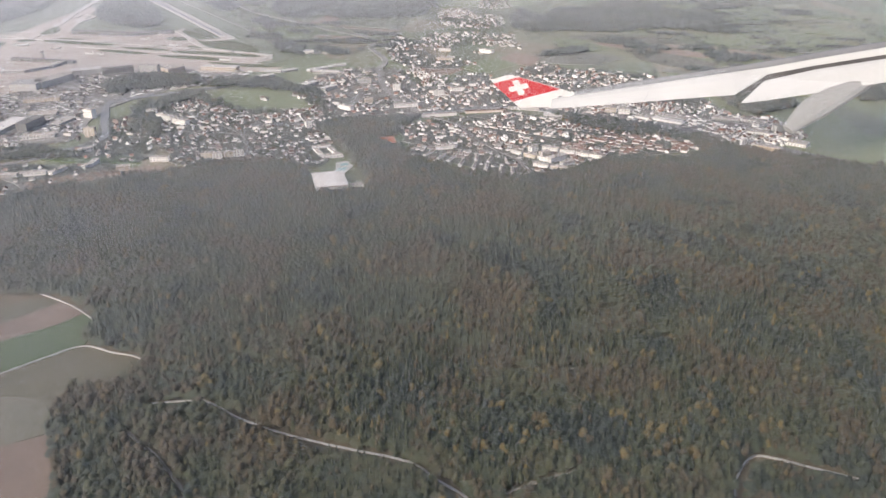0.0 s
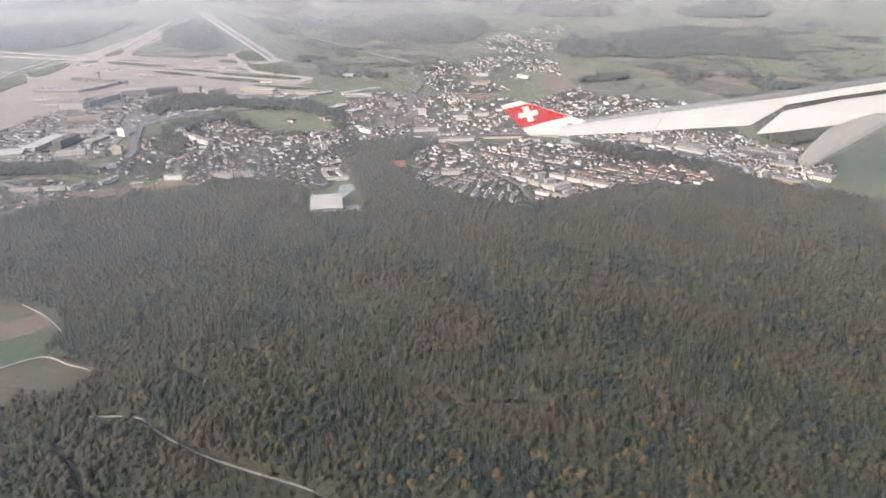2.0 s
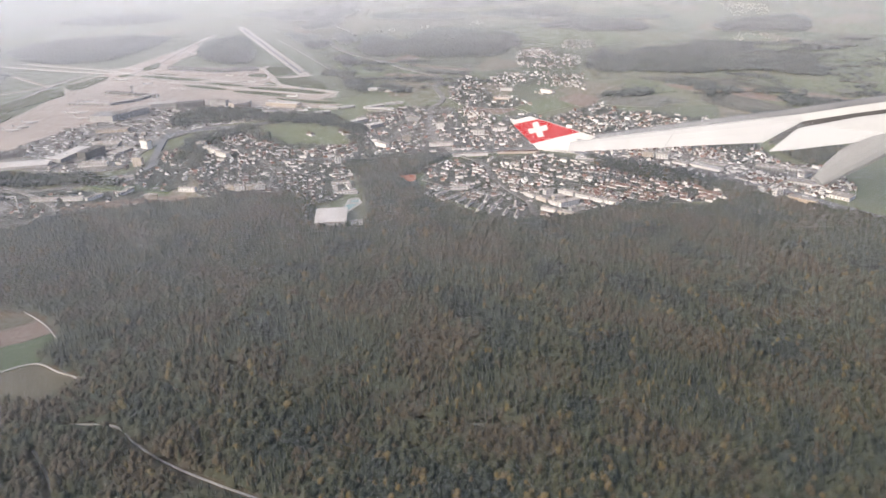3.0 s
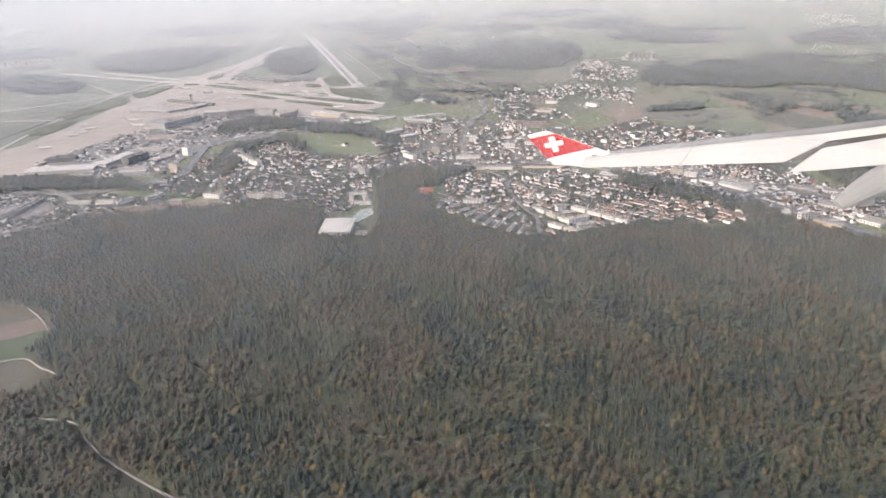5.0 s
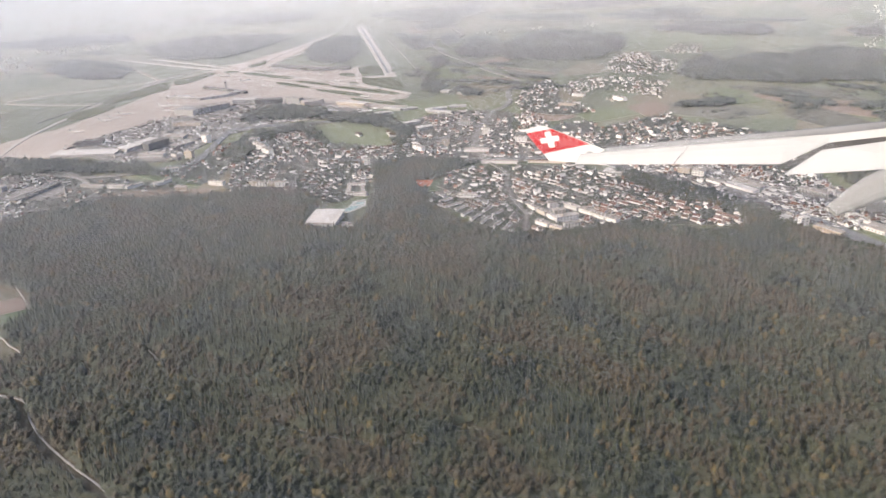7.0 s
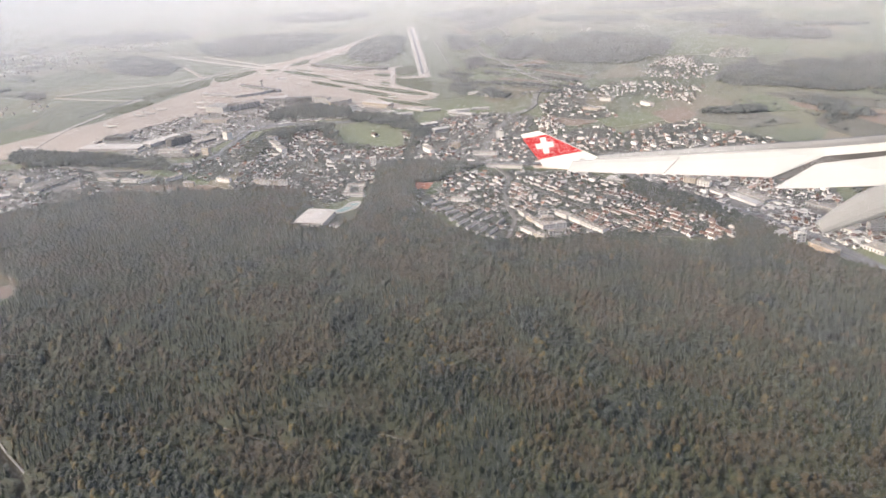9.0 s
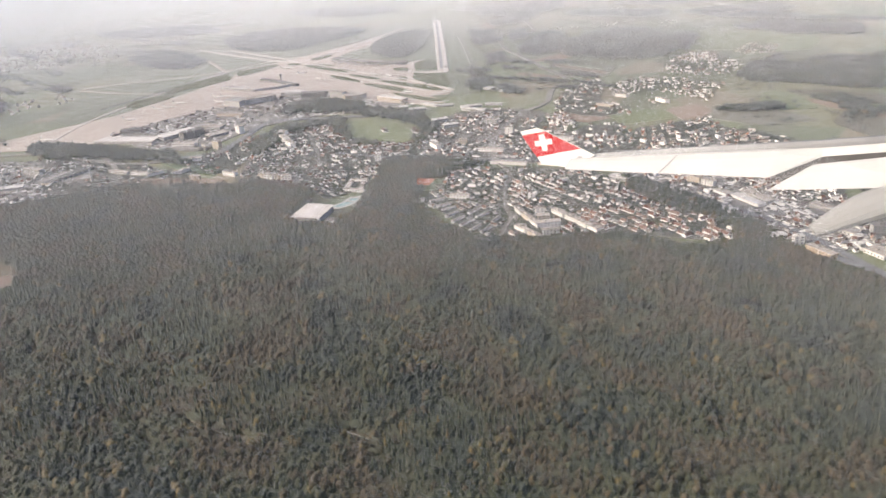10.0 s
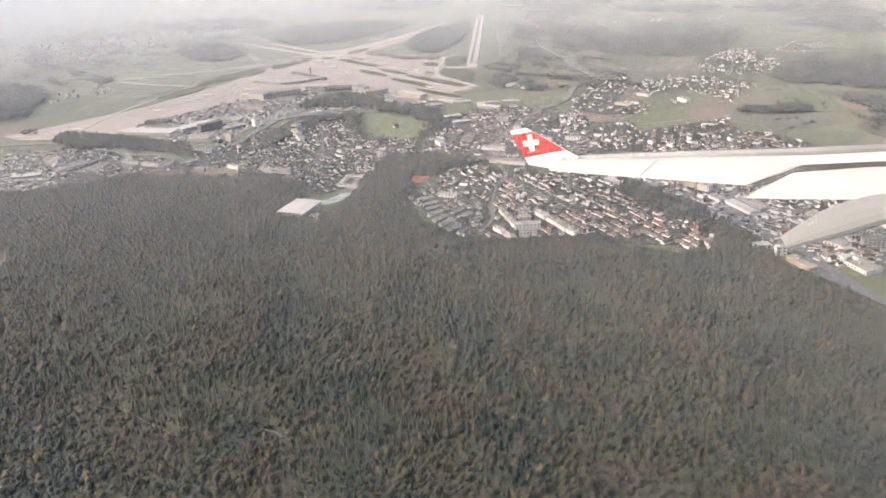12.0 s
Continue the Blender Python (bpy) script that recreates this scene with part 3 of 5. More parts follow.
wooded((-18, 1757), (7, 1802), (26, 1849), (121, 1831), (189, 1832), (223, 1722), (193, 1667), (130, 1680), (89, 1662), (40, 1716), (-4, 1706))
wooded((-180, 1940), (-140, 2017), (-71, 2111), (9, 2132), (56, 2058), (26, 1970), (79, 1927), (200, 1897), (290, 1897), (200, 1859), (23, 1878), (-93, 1897))
wooded((346, 1750), (393, 1834), (440, 1888), (492, 1906), (565, 1906), (522, 1661), (433, 1656), (400, 1691), (359, 1653))
wooded((-548, 1634), (-491, 1612), (-469, 1638), (-404, 1501), (-387, 1432), (-412, 1430), (-472, 1511))
wooded((-347, 1342), (-327, 1362), (-293, 1330), (-274, 1241), (-308, 1263))
wooded((-265, 1139), (-254, 1154), (-228, 1123), (-198, 1075), (-213, 1061), (-240, 1088))
wooded((-202, 1114), (-173, 1106), (-137, 1073), (-157, 1058), (-183, 1073))
wooded((-450, 1898), (-398, 1964), (-328, 1975), (-248, 1996), (-182, 1951), (-215, 1857), (-340, 1866))
wooded((-548, 1743), (-547, 1844), (-509, 1898), (-467, 1824), (-471, 1727), (-496, 1654))
wooded((-427, 1615), (-405, 1658), (-355, 1540), (-352, 1469), (-386, 1516))
wooded((-879, 1067), (-976, 1147), (-1003, 1196), (-918, 1165), (-825, 1116), (-794, 1077), (-829, 1054))
wooded((-789, 609), (-1046, 722), (-1037, 774), (-944, 785), (-845, 757), (-790, 718), (-776, 686), (-723, 655), (-721, 623))
wooded((-875, 836), (-909, 882), (-857, 882), (-824, 846))
wooded((-630, 608), (-633, 624), (-600, 616), (-604, 602))
copse = np.random.default_rng(21)
for turn in range(80):
    cx, cy = copse.uniform(230, 620), copse.uniform(850, 1600)
    if copse.random() < 0.35:
        cx, cy = copse.uniform(-330, -60), copse.uniform(1080, 1300)
    if turn > 46:
        cx, cy = copse.uniform(-1500, -840), copse.uniform(760, 1320)
    l, w, a = copse.uniform(14, 50), copse.uniform(4, 11), copse.uniform(-0.5, 0.2)
    WOODS.append([(cx + l * math.cos(q) * math.cos(a) - w * math.sin(q) * math.sin(a), cy + l * math.cos(q) * math.sin(a) + w * math.sin(q) * math.cos(a)) for q in np.arange(8) * math.pi / 4])
for w in WOODS:
    far = min(y for _, y in w) > 1000
    wood("wood", w, 5.0 if far else 4.4, FAR, "dark mixed wood in the plain", 0.2, 0.30 if far else 0.2, (), 0.9)

# hedges and field trees between the far meadows
def hedges(poly, step, width, seed):
    x, y = scatter(poly, step)
    n1, n2 = patches(x, y, 0.011, seed), patches(x, y, 0.02, seed + 7)
    k = (np.abs(n1) < width * 0.45) | (n2 > 0.68)
    for w in WOODS:
        k &= ~inside(x, y, w)
    x, y = x[k], y[k]
    n = len(x)
    many("hedge_trees", FAR, rng.integers(0, 7, n), x, y, rng.uniform(4.0, 7.0, n), rng.uniform(2.0, 5.0, n), np.clip(rng.normal(0.26, 0.09, n), 0.03, 0.7), "leaves", "dark hedges and field trees on the meadows", "trees")


hedges([(300, 850), (640, 780), (760, 1100), (640, 1560), (330, 1560), (110, 1230), (110, 1060), (240, 960)], 5.0, 0.05, 31.0)
hedges([(-330, 1080), (-120, 1060), (-80, 1260), (60, 1700), (-120, 1780), (-420, 1560)], 5.5, 0.045, 41.0)
hedges([(-1500, 700), (-850, 720), (-1000, 1250), (-1300, 1600), (-1700, 1300)], 7.0, 0.05, 51.0)

# patches of farmland that stand out
def field(material, label, *pts):
    sheet("field", ragged(pts, 1.2, 2, 0.12), 0.2, material, label, "field")


field("meadow", "round green meadow on the low hill in town", (-270, 856), (-262, 873), (-228, 878), (-196, 864), (-170, 841), (-156, 815), (-161, 793), (-182, 784), (-204, 788), (-228, 806), (-248, 826))
field("meadow", "wide green meadow beyond the town", (403, 1076), (469, 946), (424, 904), (375, 932), (356, 1024))
field("stubble", "olive field with a tan edge", (300, 932), (357, 940), (419, 891), (378, 854), (288, 866))
field("meadow", "green meadow at the town's edge", (243, 866), (294, 866), (304, 819), (280, 797))
field("earth", "narrow tan strip along a field", (382, 932), (439, 879), (448, 842), (415, 866))
field("earth", "long reddish ploughed strip", (188, 1147), (244, 1150), (340, 1088), (366, 1049), (324, 1052), (239, 1111))
field("earth", "long tan ploughed strip", (389, 1105), (413, 1085), (500, 1001), (488, 971), (426, 1014), (374, 1076))
field("meadow", "green meadow between strips", (349, 1009), (396, 1031), (484, 960), (466, 917), (414, 903), (386, 953))
field("meadow", "green meadow by the village", (151, 1186), (191, 1175), (230, 1103), (159, 1077))
field("stubble", "olive field on the slope", (255, 1119), (323, 1046), (349, 1009), (312, 968), (243, 1041))
field("fallow", "pale fallow field by the houses", (113, 1074), (175, 1088), (237, 1047), (181, 1004), (118, 1016))
field("meadow", "green meadow below the wood", (337, 1218), (387, 1128), (430, 1094), (551, 1130), (570, 1178), (433, 1153), (379, 1221))
field("stubble", "olive strip below the wood", (169, 1204), (285, 1202), (350, 1133), (291, 1145), (191, 1171))
field("meadow", "green meadow with a footpath", (261, 979), (302, 953), (293, 887), (263, 861))
field("earth", "brown field by the far road", (-240, 1297), (-221, 1396), (-184, 1376), (-197, 1318))
field("fallow", "tan field by the far wood", (-192, 1302), (-85, 1298), (-75, 1217), (-132, 1196))
field("meadow", "green meadow beside the far road", (-310, 1317), (-231, 1271), (-146, 1186), (-159, 1141), (-234, 1174), (-308, 1263))
field("meadow", "pale green meadow between woods", (-116, 1630), (-49, 1633), (51, 1717), (163, 1643), (159, 1507), (17, 1478), (-21, 1462))
field("earth", "brown field between town and village", (-57, 992), (-19, 1015), (17, 984), (-4, 951), (-40, 956))
field("meadow", "green strip of meadow below the village", (-19, 1015), (76, 1047), (94, 1018), (42, 959), (17, 984))
field("earth", "reddish field below the village", (63, 1044), (93, 1083), (118, 1053), (104, 990))
field("meadow", "green field beside the works", (305, 662), (323, 724), (345, 736), (420, 700), (420, 600), (337, 627))
sheet("sports_field", [(-71, 701), (-55, 706), (-47, 690), (-62, 684)], 0.25, "clay", "red clay sports court among trees", "sports field")
sheet("sports_field", [(-54, 706), (-42, 711), (-34, 683), (-47, 673)], 0.3, "pasture", "green sports pitch by the wood", "sports field")

# ---- the airfield ----
sheet("airfield_grass", [(-1000, 1262), (-930, 1150), (-830, 912), (-673, 720), (-579, 705), (-470, 745), (-500, 930), (-430, 1000), (-250, 1000), (-200, 1060), (-300, 1220), (-600, 1800), (-760, 1800), (-760, 1330)], 0.1, "airgrass", "pale mown airfield grass", "grass")
def paving(*pts):
    sheet("apron", pts, 0.25, "concrete", "wide beige concrete apron", "apron")


def island(*pts):
    sheet("grass_island", ragged(pts, 0.0, 1), 0.75, "island", "mown grass island between taxiways", "grass")


def runway(material, width, label, *pts):
    ribbon("runway", pts, width, 0.4, material, label, "runway")


paving((-540, 644), (-610, 772), (-628, 900), (-656, 1036), (-689, 1078), (-690, 1110), (-678, 1199), (-678, 1321), (-679, 1492), (-649, 1458), (-605, 1248), (-435, 1239), (-431, 1269), (-419, 1255), (-420, 1227), (-379, 1170), (-332, 1194), (-324, 1181), (-365, 1155), (-350, 1117), (-246, 1068), (-239, 1035), (-258, 1021), (-216, 991), (-235, 971), (-287, 967), (-347, 969), (-403, 951), (-450, 898), (-491, 862), (-462, 825), (-472, 740), (-557, 720), (-521, 654))
sheet("apron", [(-640, 590), (-610, 772), (-560, 800), (-457, 704), (-532, 625), (-600, 590)], 0.3, "concrete", "beige concrete end of the apron", "apron")
island((-615, 1169), (-577, 1168), (-493, 1138), (-485, 1125), (-538, 1136), (-596, 1152))
island((-536, 1158), (-492, 1154), (-460, 1138), (-491, 1139))
island((-606, 1183), (-566, 1182), (-545, 1172), (-572, 1170))
island((-481, 1117), (-445, 1117), (-400, 1102), (-399, 1093), (-443, 1099))
island((-505, 1100), (-472, 1100), (-421, 1078), (-416, 1066), (-473, 1080))
island((-450, 1131), (-416, 1131), (-389, 1119), (-414, 1117))
island((-376, 1109), (-380, 1127), (-363, 1122), (-347, 1100), (-366, 1103))
island((-433, 1176), (-426, 1193), (-409, 1193), (-390, 1168), (-407, 1163))
island((-381, 1170), (-365, 1155), (-318, 1168), (-259, 1076), (-291, 1087), (-345, 1110), (-363, 1136))
island((-431, 1246), (-404, 1270), (-358, 1201), (-379, 1176), (-403, 1199))
island((-396, 1094), (-336, 1086), (-257, 1064), (-267, 1049), (-331, 1057), (-383, 1080))
island((-405, 1065), (-353, 1059), (-315, 1046), (-283, 1021), (-336, 1035), (-397, 1054))
island((-330, 1021), (-282, 1014), (-228, 1002), (-223, 989), (-279, 996))
island((-645, 1139), (-614, 1136), (-611, 1126), (-635, 1130))
island((-650, 1171), (-627, 1177), (-618, 1163), (-641, 1151))
island((-689, 1078), (-681, 1101), (-675, 1159), (-654, 1153), (-645, 1085), (-648, 1048), (-663, 1054))
island((-686, 915), (-693, 991), (-694, 1060), (-660, 1040), (-639, 1012), (-655, 934), (-654, 900))
island((-647, 812), (-664, 856), (-663, 897), (-636, 902), (-621, 862), (-621, 817))
island((-641, 1215), (-644, 1263), (-644, 1289), (-618, 1245), (-624, 1207))
runway("runway", 17, "long pale concrete runway", (-694, 1742), (-335, 1183))
runway("asphalt", 5, "dark worn runway centre strip", (-677, 1714), (-451, 1361), (-351, 1203))
runway("runway", 5, "pale taxiway to the runway's end", (-377, 1156), (-327, 1185))
runway("runway", 5, "pale concrete runway across the grass", (-563, 641), (-612, 725), (-647, 823), (-676, 919), (-706, 1078), (-702, 1187), (-670, 1245))
runway("asphalt", 2.2, "dark worn centre strip of the runway", (-667, 790), (-684, 925), (-712, 1085), (-709, 1179))
runway("runway", 8, "pale crossing runway", (-970, 1247), (-812, 1209), (-702, 1187), (-639, 1186))
runway("runway", 6, "pale taxiway beside the runway", (-887, 1259), (-791, 1234), (-693, 1208), (-639, 1186))
runway("concrete", 5, "pale perimeter road", (-861, 1165), (-789, 1123), (-708, 1072))
runway("runway", 5, "pale taxiway over the mown grass", (-840, 884), (-810, 936), (-768, 983), (-729, 1035), (-709, 1088))
runway("concrete", 4, "pale perimeter road", (-829, 874), (-756, 880), (-676, 897))
runway("runway", 9, "pale taxiway towards the far wood", (-635, 1181), (-642, 1277), (-672, 1431), (-698, 1608))
runway("runway", 6, "pale taxiway loop", (-649, 1355), (-648, 1398), (-620, 1376), (-622, 1321))
runway("runway", 6, "pale taxiway between grass islands", (-636, 1175), (-549, 1165), (-453, 1135), (-388, 1115), (-340, 1102), (-246, 1064))
runway("runway", 6, "pale taxiway end", (-246, 1064), (-258, 1021))
runway("runway", 5, "pale taxiway between grass islands", (-537, 1121), (-444, 1094), (-361, 1069), (-275, 1047))
runway("runway", 6, "pale taxiway link", (-343, 1101), (-382, 1155), (-405, 1199), (-436, 1245))
runway("runway", 5, "pale taxiway link", (-390, 1096), (-398, 1131), (-380, 1155))
strips = np.random.default_rng(33)
for _ in range(34):
    cx, cy = strips.uniform(240, 660), strips.uniform(850, 1550)
    if strips.random() < 0.25:
        cx, cy = strips.uniform(-300, -100), strips.uniform(1080, 1300)
    l, w, a = strips.uniform(25, 70), strips.uniform(5, 13), strips.uniform(-0.55, -0.1)
    mt = strips.choice(("earth", "stubble", "meadow", "fallow"))
    ring = [(cx + sx * l * math.cos(a) - sy * w * math.sin(a), cy + sx * l * math.sin(a) + sy * w * math.cos(a)) for sx, sy in ((-1, -1), (0.9, -0.8), (1, 1), (-0.9, 0.9))]
    sheet("field", ring, 0.2, str(mt), {"earth": "narrow brown ploughed strip", "stubble": "narrow olive stubble strip", "meadow": "narrow green meadow strip", "fallow": "narrow pale fallow strip"}[str(mt)], "field")

# ---- roads and railway ----
ROAD_LINES = []
ROAD_LINES.append(([(-525, 1844), (-396, 1649), (-399, 1584), (-423, 1564), (-408, 1521), (-358, 1434), (-315, 1380), (-284, 1351), (-233, 1298), (-190, 1248), (-143, 1205), (-121, 1176), (-113, 1154), (-115, 1117), (-104, 1079), (-90, 1041), (-88, 1008), (-95, 974)], 7, "yard", "grey main road between fields"))
ROAD_LINES.append(([(-430, 640), (-359, 655), (-328, 697), (-352, 760), (-371, 819), (-348, 843), (-326, 857), (-288, 880), (-262, 895)], 8, "asphalt", "grey motorway curving past the town"))
ROAD_LINES.append(([(-200, 740), (-139, 746), (-87, 758), (-33, 778), (54, 806), (113, 784), (193, 741), (260, 704), (330, 640)], 6, "asphalt", "grey railway line through the town"))
ROAD_LINES.append(([(-25, 774), (-9, 760), (9, 738), (16, 713), (26, 691), (43, 662), (57, 642), (63, 620), (68, 604)], 3, "yard", "grey street between the houses"))
ROAD_LINES.append(([(-90, 966), (-80, 900), (-60, 830), (-30, 780)], 5, "yard", "grey street through the town"))
ROAD_LINES.append(([(-386, 513), (-337, 561), (-380, 600), (-470, 640)], 5, "yard", "grey road at the wood's edge"))
ROAD_LINES.append(([(-521, 1546), (-441, 1429), (-361, 1309), (-301, 1217), (-261, 1144), (-220, 1080)], 3, "yard", "grey road along the airfield"))
ROAD_LINES.append(([(-620, 540), (-531, 606), (-450, 612), (-399, 618), (-349, 649)], 5, "yard", "pale road along the tree belt"))
ROAD_LINES.append(([(286, 668), (330, 640), (420, 590)], 6, "asphalt", "grey road along the wood"))
for pts, w, mt, lab in ROAD_LINES:
    ribbon("road", pts, w, 0.35, mt, lab)

STREETS = []
STREETS.append(([(-300, 700), (-250, 720), (-200, 710), (-150, 690)], 2.5))
STREETS.append(([(-280, 790), (-240, 750), (-200, 710), (-180, 650)], 2.5))
STREETS.append(([(9, 738), (60, 712), (110, 685), (150, 665)], 1.8))
STREETS.append(([(22, 770), (80, 737), (140, 704)], 1.8))
STREETS.append(([(-45, 690), (-20, 676), (8, 668), (43, 662)], 1.8))
STREETS.append(([(-150, 900), (-80, 880), (0, 890)], 3.5))
STREETS.append(([(-120, 960), (-100, 880), (-110, 800)], 3.5))
STREETS.append(([(60, 850), (150, 880), (250, 860)], 3.0))
STREETS.append(([(150, 960), (160, 880), (180, 800)], 3.0))
STREETS.append(([(110, 800), (200, 790), (300, 740)], 4.0))
STREETS.append(([(180, 810), (235, 730), (250, 700)], 3.5))
for pts, w in STREETS:
    ribbon("street", pts, w, 0.2, "yard", "grey street between the houses", "street")

# ---- towns ----
T1 = [(-253, 656), (-291, 705), (-341, 812), (-286, 849), (-215, 787), (-133, 803), (-91, 748), (-129, 730), (-102, 664), (-111, 615), (-146, 637), (-214, 632), (-228, 620)]
T2 = [(-180, 896), (-159, 975), (-72, 990), (-58, 958), (-40, 890), (0, 890), (6, 945), (40, 958), (54, 928), (44, 854), (46, 839), (55, 799), (-34, 776), (-98, 767), (-133, 803)]
T3 = [(-53, 743), (-26, 752), (56, 793), (111, 758), (151, 721), (217, 699), (222, 667), (154, 650), (113, 631), (89, 613), (59, 602), (38, 604), (-22, 643), (-34, 651), (-39, 699)]
T4 = [[(-25, 1320), (-25, 1425), (9, 1458), (27, 1436), (86, 1368), (86, 1283), (56, 1256), (14, 1251)], [(-52, 1155), (-31, 1218), (18, 1229), (93, 1217), (98, 1101), (66, 1125), (25, 1138), (-21, 1090)], [(-25, 1024), (-14, 1059), (20, 1037), (33, 1011), (-16, 1003)], [(45, 1486), (57, 1559), (107, 1562), (109, 1467), (59, 1450)], [(27, 1083), (47, 1100), (58, 1067), (39, 1057)], [(-56, 962), (-50, 994), (1, 929), (-3, 889), (-44, 894)]]
T5 = [(55, 932), (119, 1024), (143, 976), (185, 976), (249, 946), (263, 891), (291, 776), (203, 757), (148, 790), (59, 800), (45, 854)]
T8 = [(88, 803), (155, 836), (251, 801), (305, 773), (327, 773), (337, 700), (301, 679), (273, 679), (216, 713), (142, 752)]
TN = [(-96, 1117), (-85, 1207), (-52, 1155), (-34, 1063), (34, 1005), (-12, 985), (-57, 992), (-82, 1038)]
T9 = [(-487, 604), (-466, 627), (-330, 621), (-302, 636), (-274, 608), (-337, 561), (-386, 513)]
TF = [[(353, 1578), (379, 1668), (454, 1630), (442, 1540), (385, 1549)], [(-375, 1685), (-317, 1704), (-301, 1653), (-358, 1634)], [(-272, 1723), (-274, 1778), (-189, 1744), (-187, 1683), (-237, 1690)], [(-182, 1827), (-144, 1828), (-135, 1781), (-172, 1780)], [(410, 2161), (453, 2233), (526, 2154), (497, 1943), (412, 1925)], [(-406, 1988), (-345, 2034), (-299, 1974), (-377, 1942)], [(-1267, 906), (-1505, 1049), (-1423, 1114), (-1335, 1189), (-1211, 1240), (-1077, 1145), (-1098, 1027), (-1145, 935)], [(-1273, 1284), (-1271, 1331), (-1146, 1417), (-1088, 1367), (-1175, 1275)], [(-807, 723), (-849, 773), (-824, 846), (-752, 811), (-759, 723)]]
T12 = [(-338, 640), (-338, 690), (-345, 760), (-318, 800), (-292, 705), (-262, 660), (-270, 628), (-300, 638)]
T13 = [(-406, 441), (-517, 526), (-560, 560), (-502, 590), (-476, 613), (-400, 600), (-373, 574), (-373, 543), (-369, 500)]
TA = [(-530, 700), (-500, 900), (-440, 965), (-250, 970), (-260, 920), (-350, 860), (-375, 760), (-340, 690), (-420, 670)]
for t, mt, lab in ((T1, "town", "gardens and lanes of the suburb"), (T2, "yard", "grey streets and yards of the town centre"), (T3, "town", "gardens and lanes of the suburb below the wood"), (T5, "town", "gardens and streets of the eastern town"), (T8, "yard", "grey yards of the works quarter"), (T9, "town", "lawns and lanes by the wood"), (T13, "yard", "yards and lanes of the western quarter"), (T12, "town", "gardens beside the motorway"), (TA, "yard", "grey yards behind the terminals"), (TN, "town", "gardens and lanes north of the town")):
    sheet("town_ground", ragged(t, 2.0), 0.12, mt, lab, "town ground")


sheet("field", [(-347, 579), (-328, 592), (-282, 615), (-247, 622), (-241, 610), (-270, 595), (-296, 584), (-332, 566)], 0.3, "earth", "bare brown field at the wood's edge", "field")
sheet("lawn", [(-359, 638), (-284, 649), (-267, 629), (-318, 628)], 0.3, "pasture", "green lawn before the tree belt", "lawn")


# ---- houses ----
def prism(bm, l, w, h, rise):
    """Walls with gables, the ridge along x."""
    a = [bm.verts.new(p) for p in ((-l / 2, -w / 2, 0), (l / 2, -w / 2, 0), (l / 2, w / 2, 0), (-l / 2, w / 2, 0), (-l / 2, -w / 2, h), (l / 2, -w / 2, h), (l / 2, w / 2, h), (-l / 2, w / 2, h), (-l / 2, 0, h + rise), (l / 2, 0, h + rise))]
    for f in ((0, 1, 5, 4), (2, 3, 7, 6), (1, 2, 6, 9, 5), (3, 0, 4, 8, 7), (3, 2, 1, 0)):
        bm.faces.new([a[i] for i in f])
    return bm


def gable_roof(bm, l, w, h, rise, over=0.3, thick=0.18):
    s = rise / (w / 2)
    for sg in (-1, 1):
        e = w / 2 + over
        lo, hi = h - over * s, h + rise
        p = [(x, sg * y, z + t) for t in (0.02, thick) for x, y, z in ((-l / 2 - over, e, lo), (l / 2 + over, e, lo), (l / 2 + over, 0, hi), (-l / 2 - over, 0, hi))]
        v = [bm.verts.new(q) for q in p]
        for f in ((0, 1, 2, 3), (7, 6, 5, 4), (0, 4, 5, 1), (1, 5, 6, 2), (2, 6, 7, 3), (3, 7, 4, 0)):
            bm.faces.new([v[i] for i in f])
    bmesh.ops.recalc_face_normals(bm, faces=bm.faces[:])
    return bm


def house(l, w, h, rise, wall, roof, label, group):
    root = thing("house", Matrix(), label, "house", group)
    part("wall", prism(bmesh.new(), l, w, h, rise), wall, root)
    rf = part("roof", gable_roof(bmesh.new(), l, w, h, rise), roof, root)
    part("chimney", box(bmesh.new(), l * 0.2, l * 0.2 + 0.4, 0.4, 0.8, h + rise * 0.5, h + rise + 0.5), "plaster_grey", rf)
    for x, y, turn in ((-l * 0.25, -w / 2, 0), (l * 0.25, -w / 2, 0), (l / 2, 0, 1), (-l / 2, 0, 1)):
        bm = box(bmesh.new(), *((x - 0.45, x + 0.45, y - 0.05, y + 0.05) if not turn else (x - 0.05, x + 0.05, y - 0.45, y + 0.45)), h * 0.35, h * 0.35 + 0.8)
        part("window", bm, "glazing", root)
    part("door", box(bmesh.new(), -0.3, 0.3, -w / 2 - 0.06, -w / 2 + 0.05, 0, 1.1), "bark", root)
    return root


WHITE = "white plastered house with a {} roof, among garden trees"
MODELS = [
    house(6.0, 4.6, 2.6, 1.9, "plaster_white", "tiles_brown", WHITE.format("brown tiled"), "houses of the suburb"),
    house(5.2, 4.6, 2.8, 1.7, "plaster_white", "tiles_grey", WHITE.format("grey tiled"), "houses of the suburb"),
    house(7.0, 5.0, 3.0, 2.1, "plaster_white", "tiles_red", WHITE.format("red tiled"), "houses of the suburb"),
    house(6.0, 5.0, 2.6, 1.6, "plaster_tan", "tiles_brown", "tan plastered house with a brown tiled roof", "houses of the suburb"),
    house(5.0, 5.0, 3.2, 1.4, "plaster_white", "tiles_grey", WHITE.format("low grey"), "houses of the suburb"),
]
ROW = house(14.0, 2.7, 2.2, 0.9, "plaster_white", "flat_roof", "long white row house with a pale grey roof", "row houses by the wood")
REDROW = house(10.0, 5.5, 3.4, 2.2, "plaster_white", "tiles_red", "long apartment house with a steep red tiled roof", "red-roofed houses")
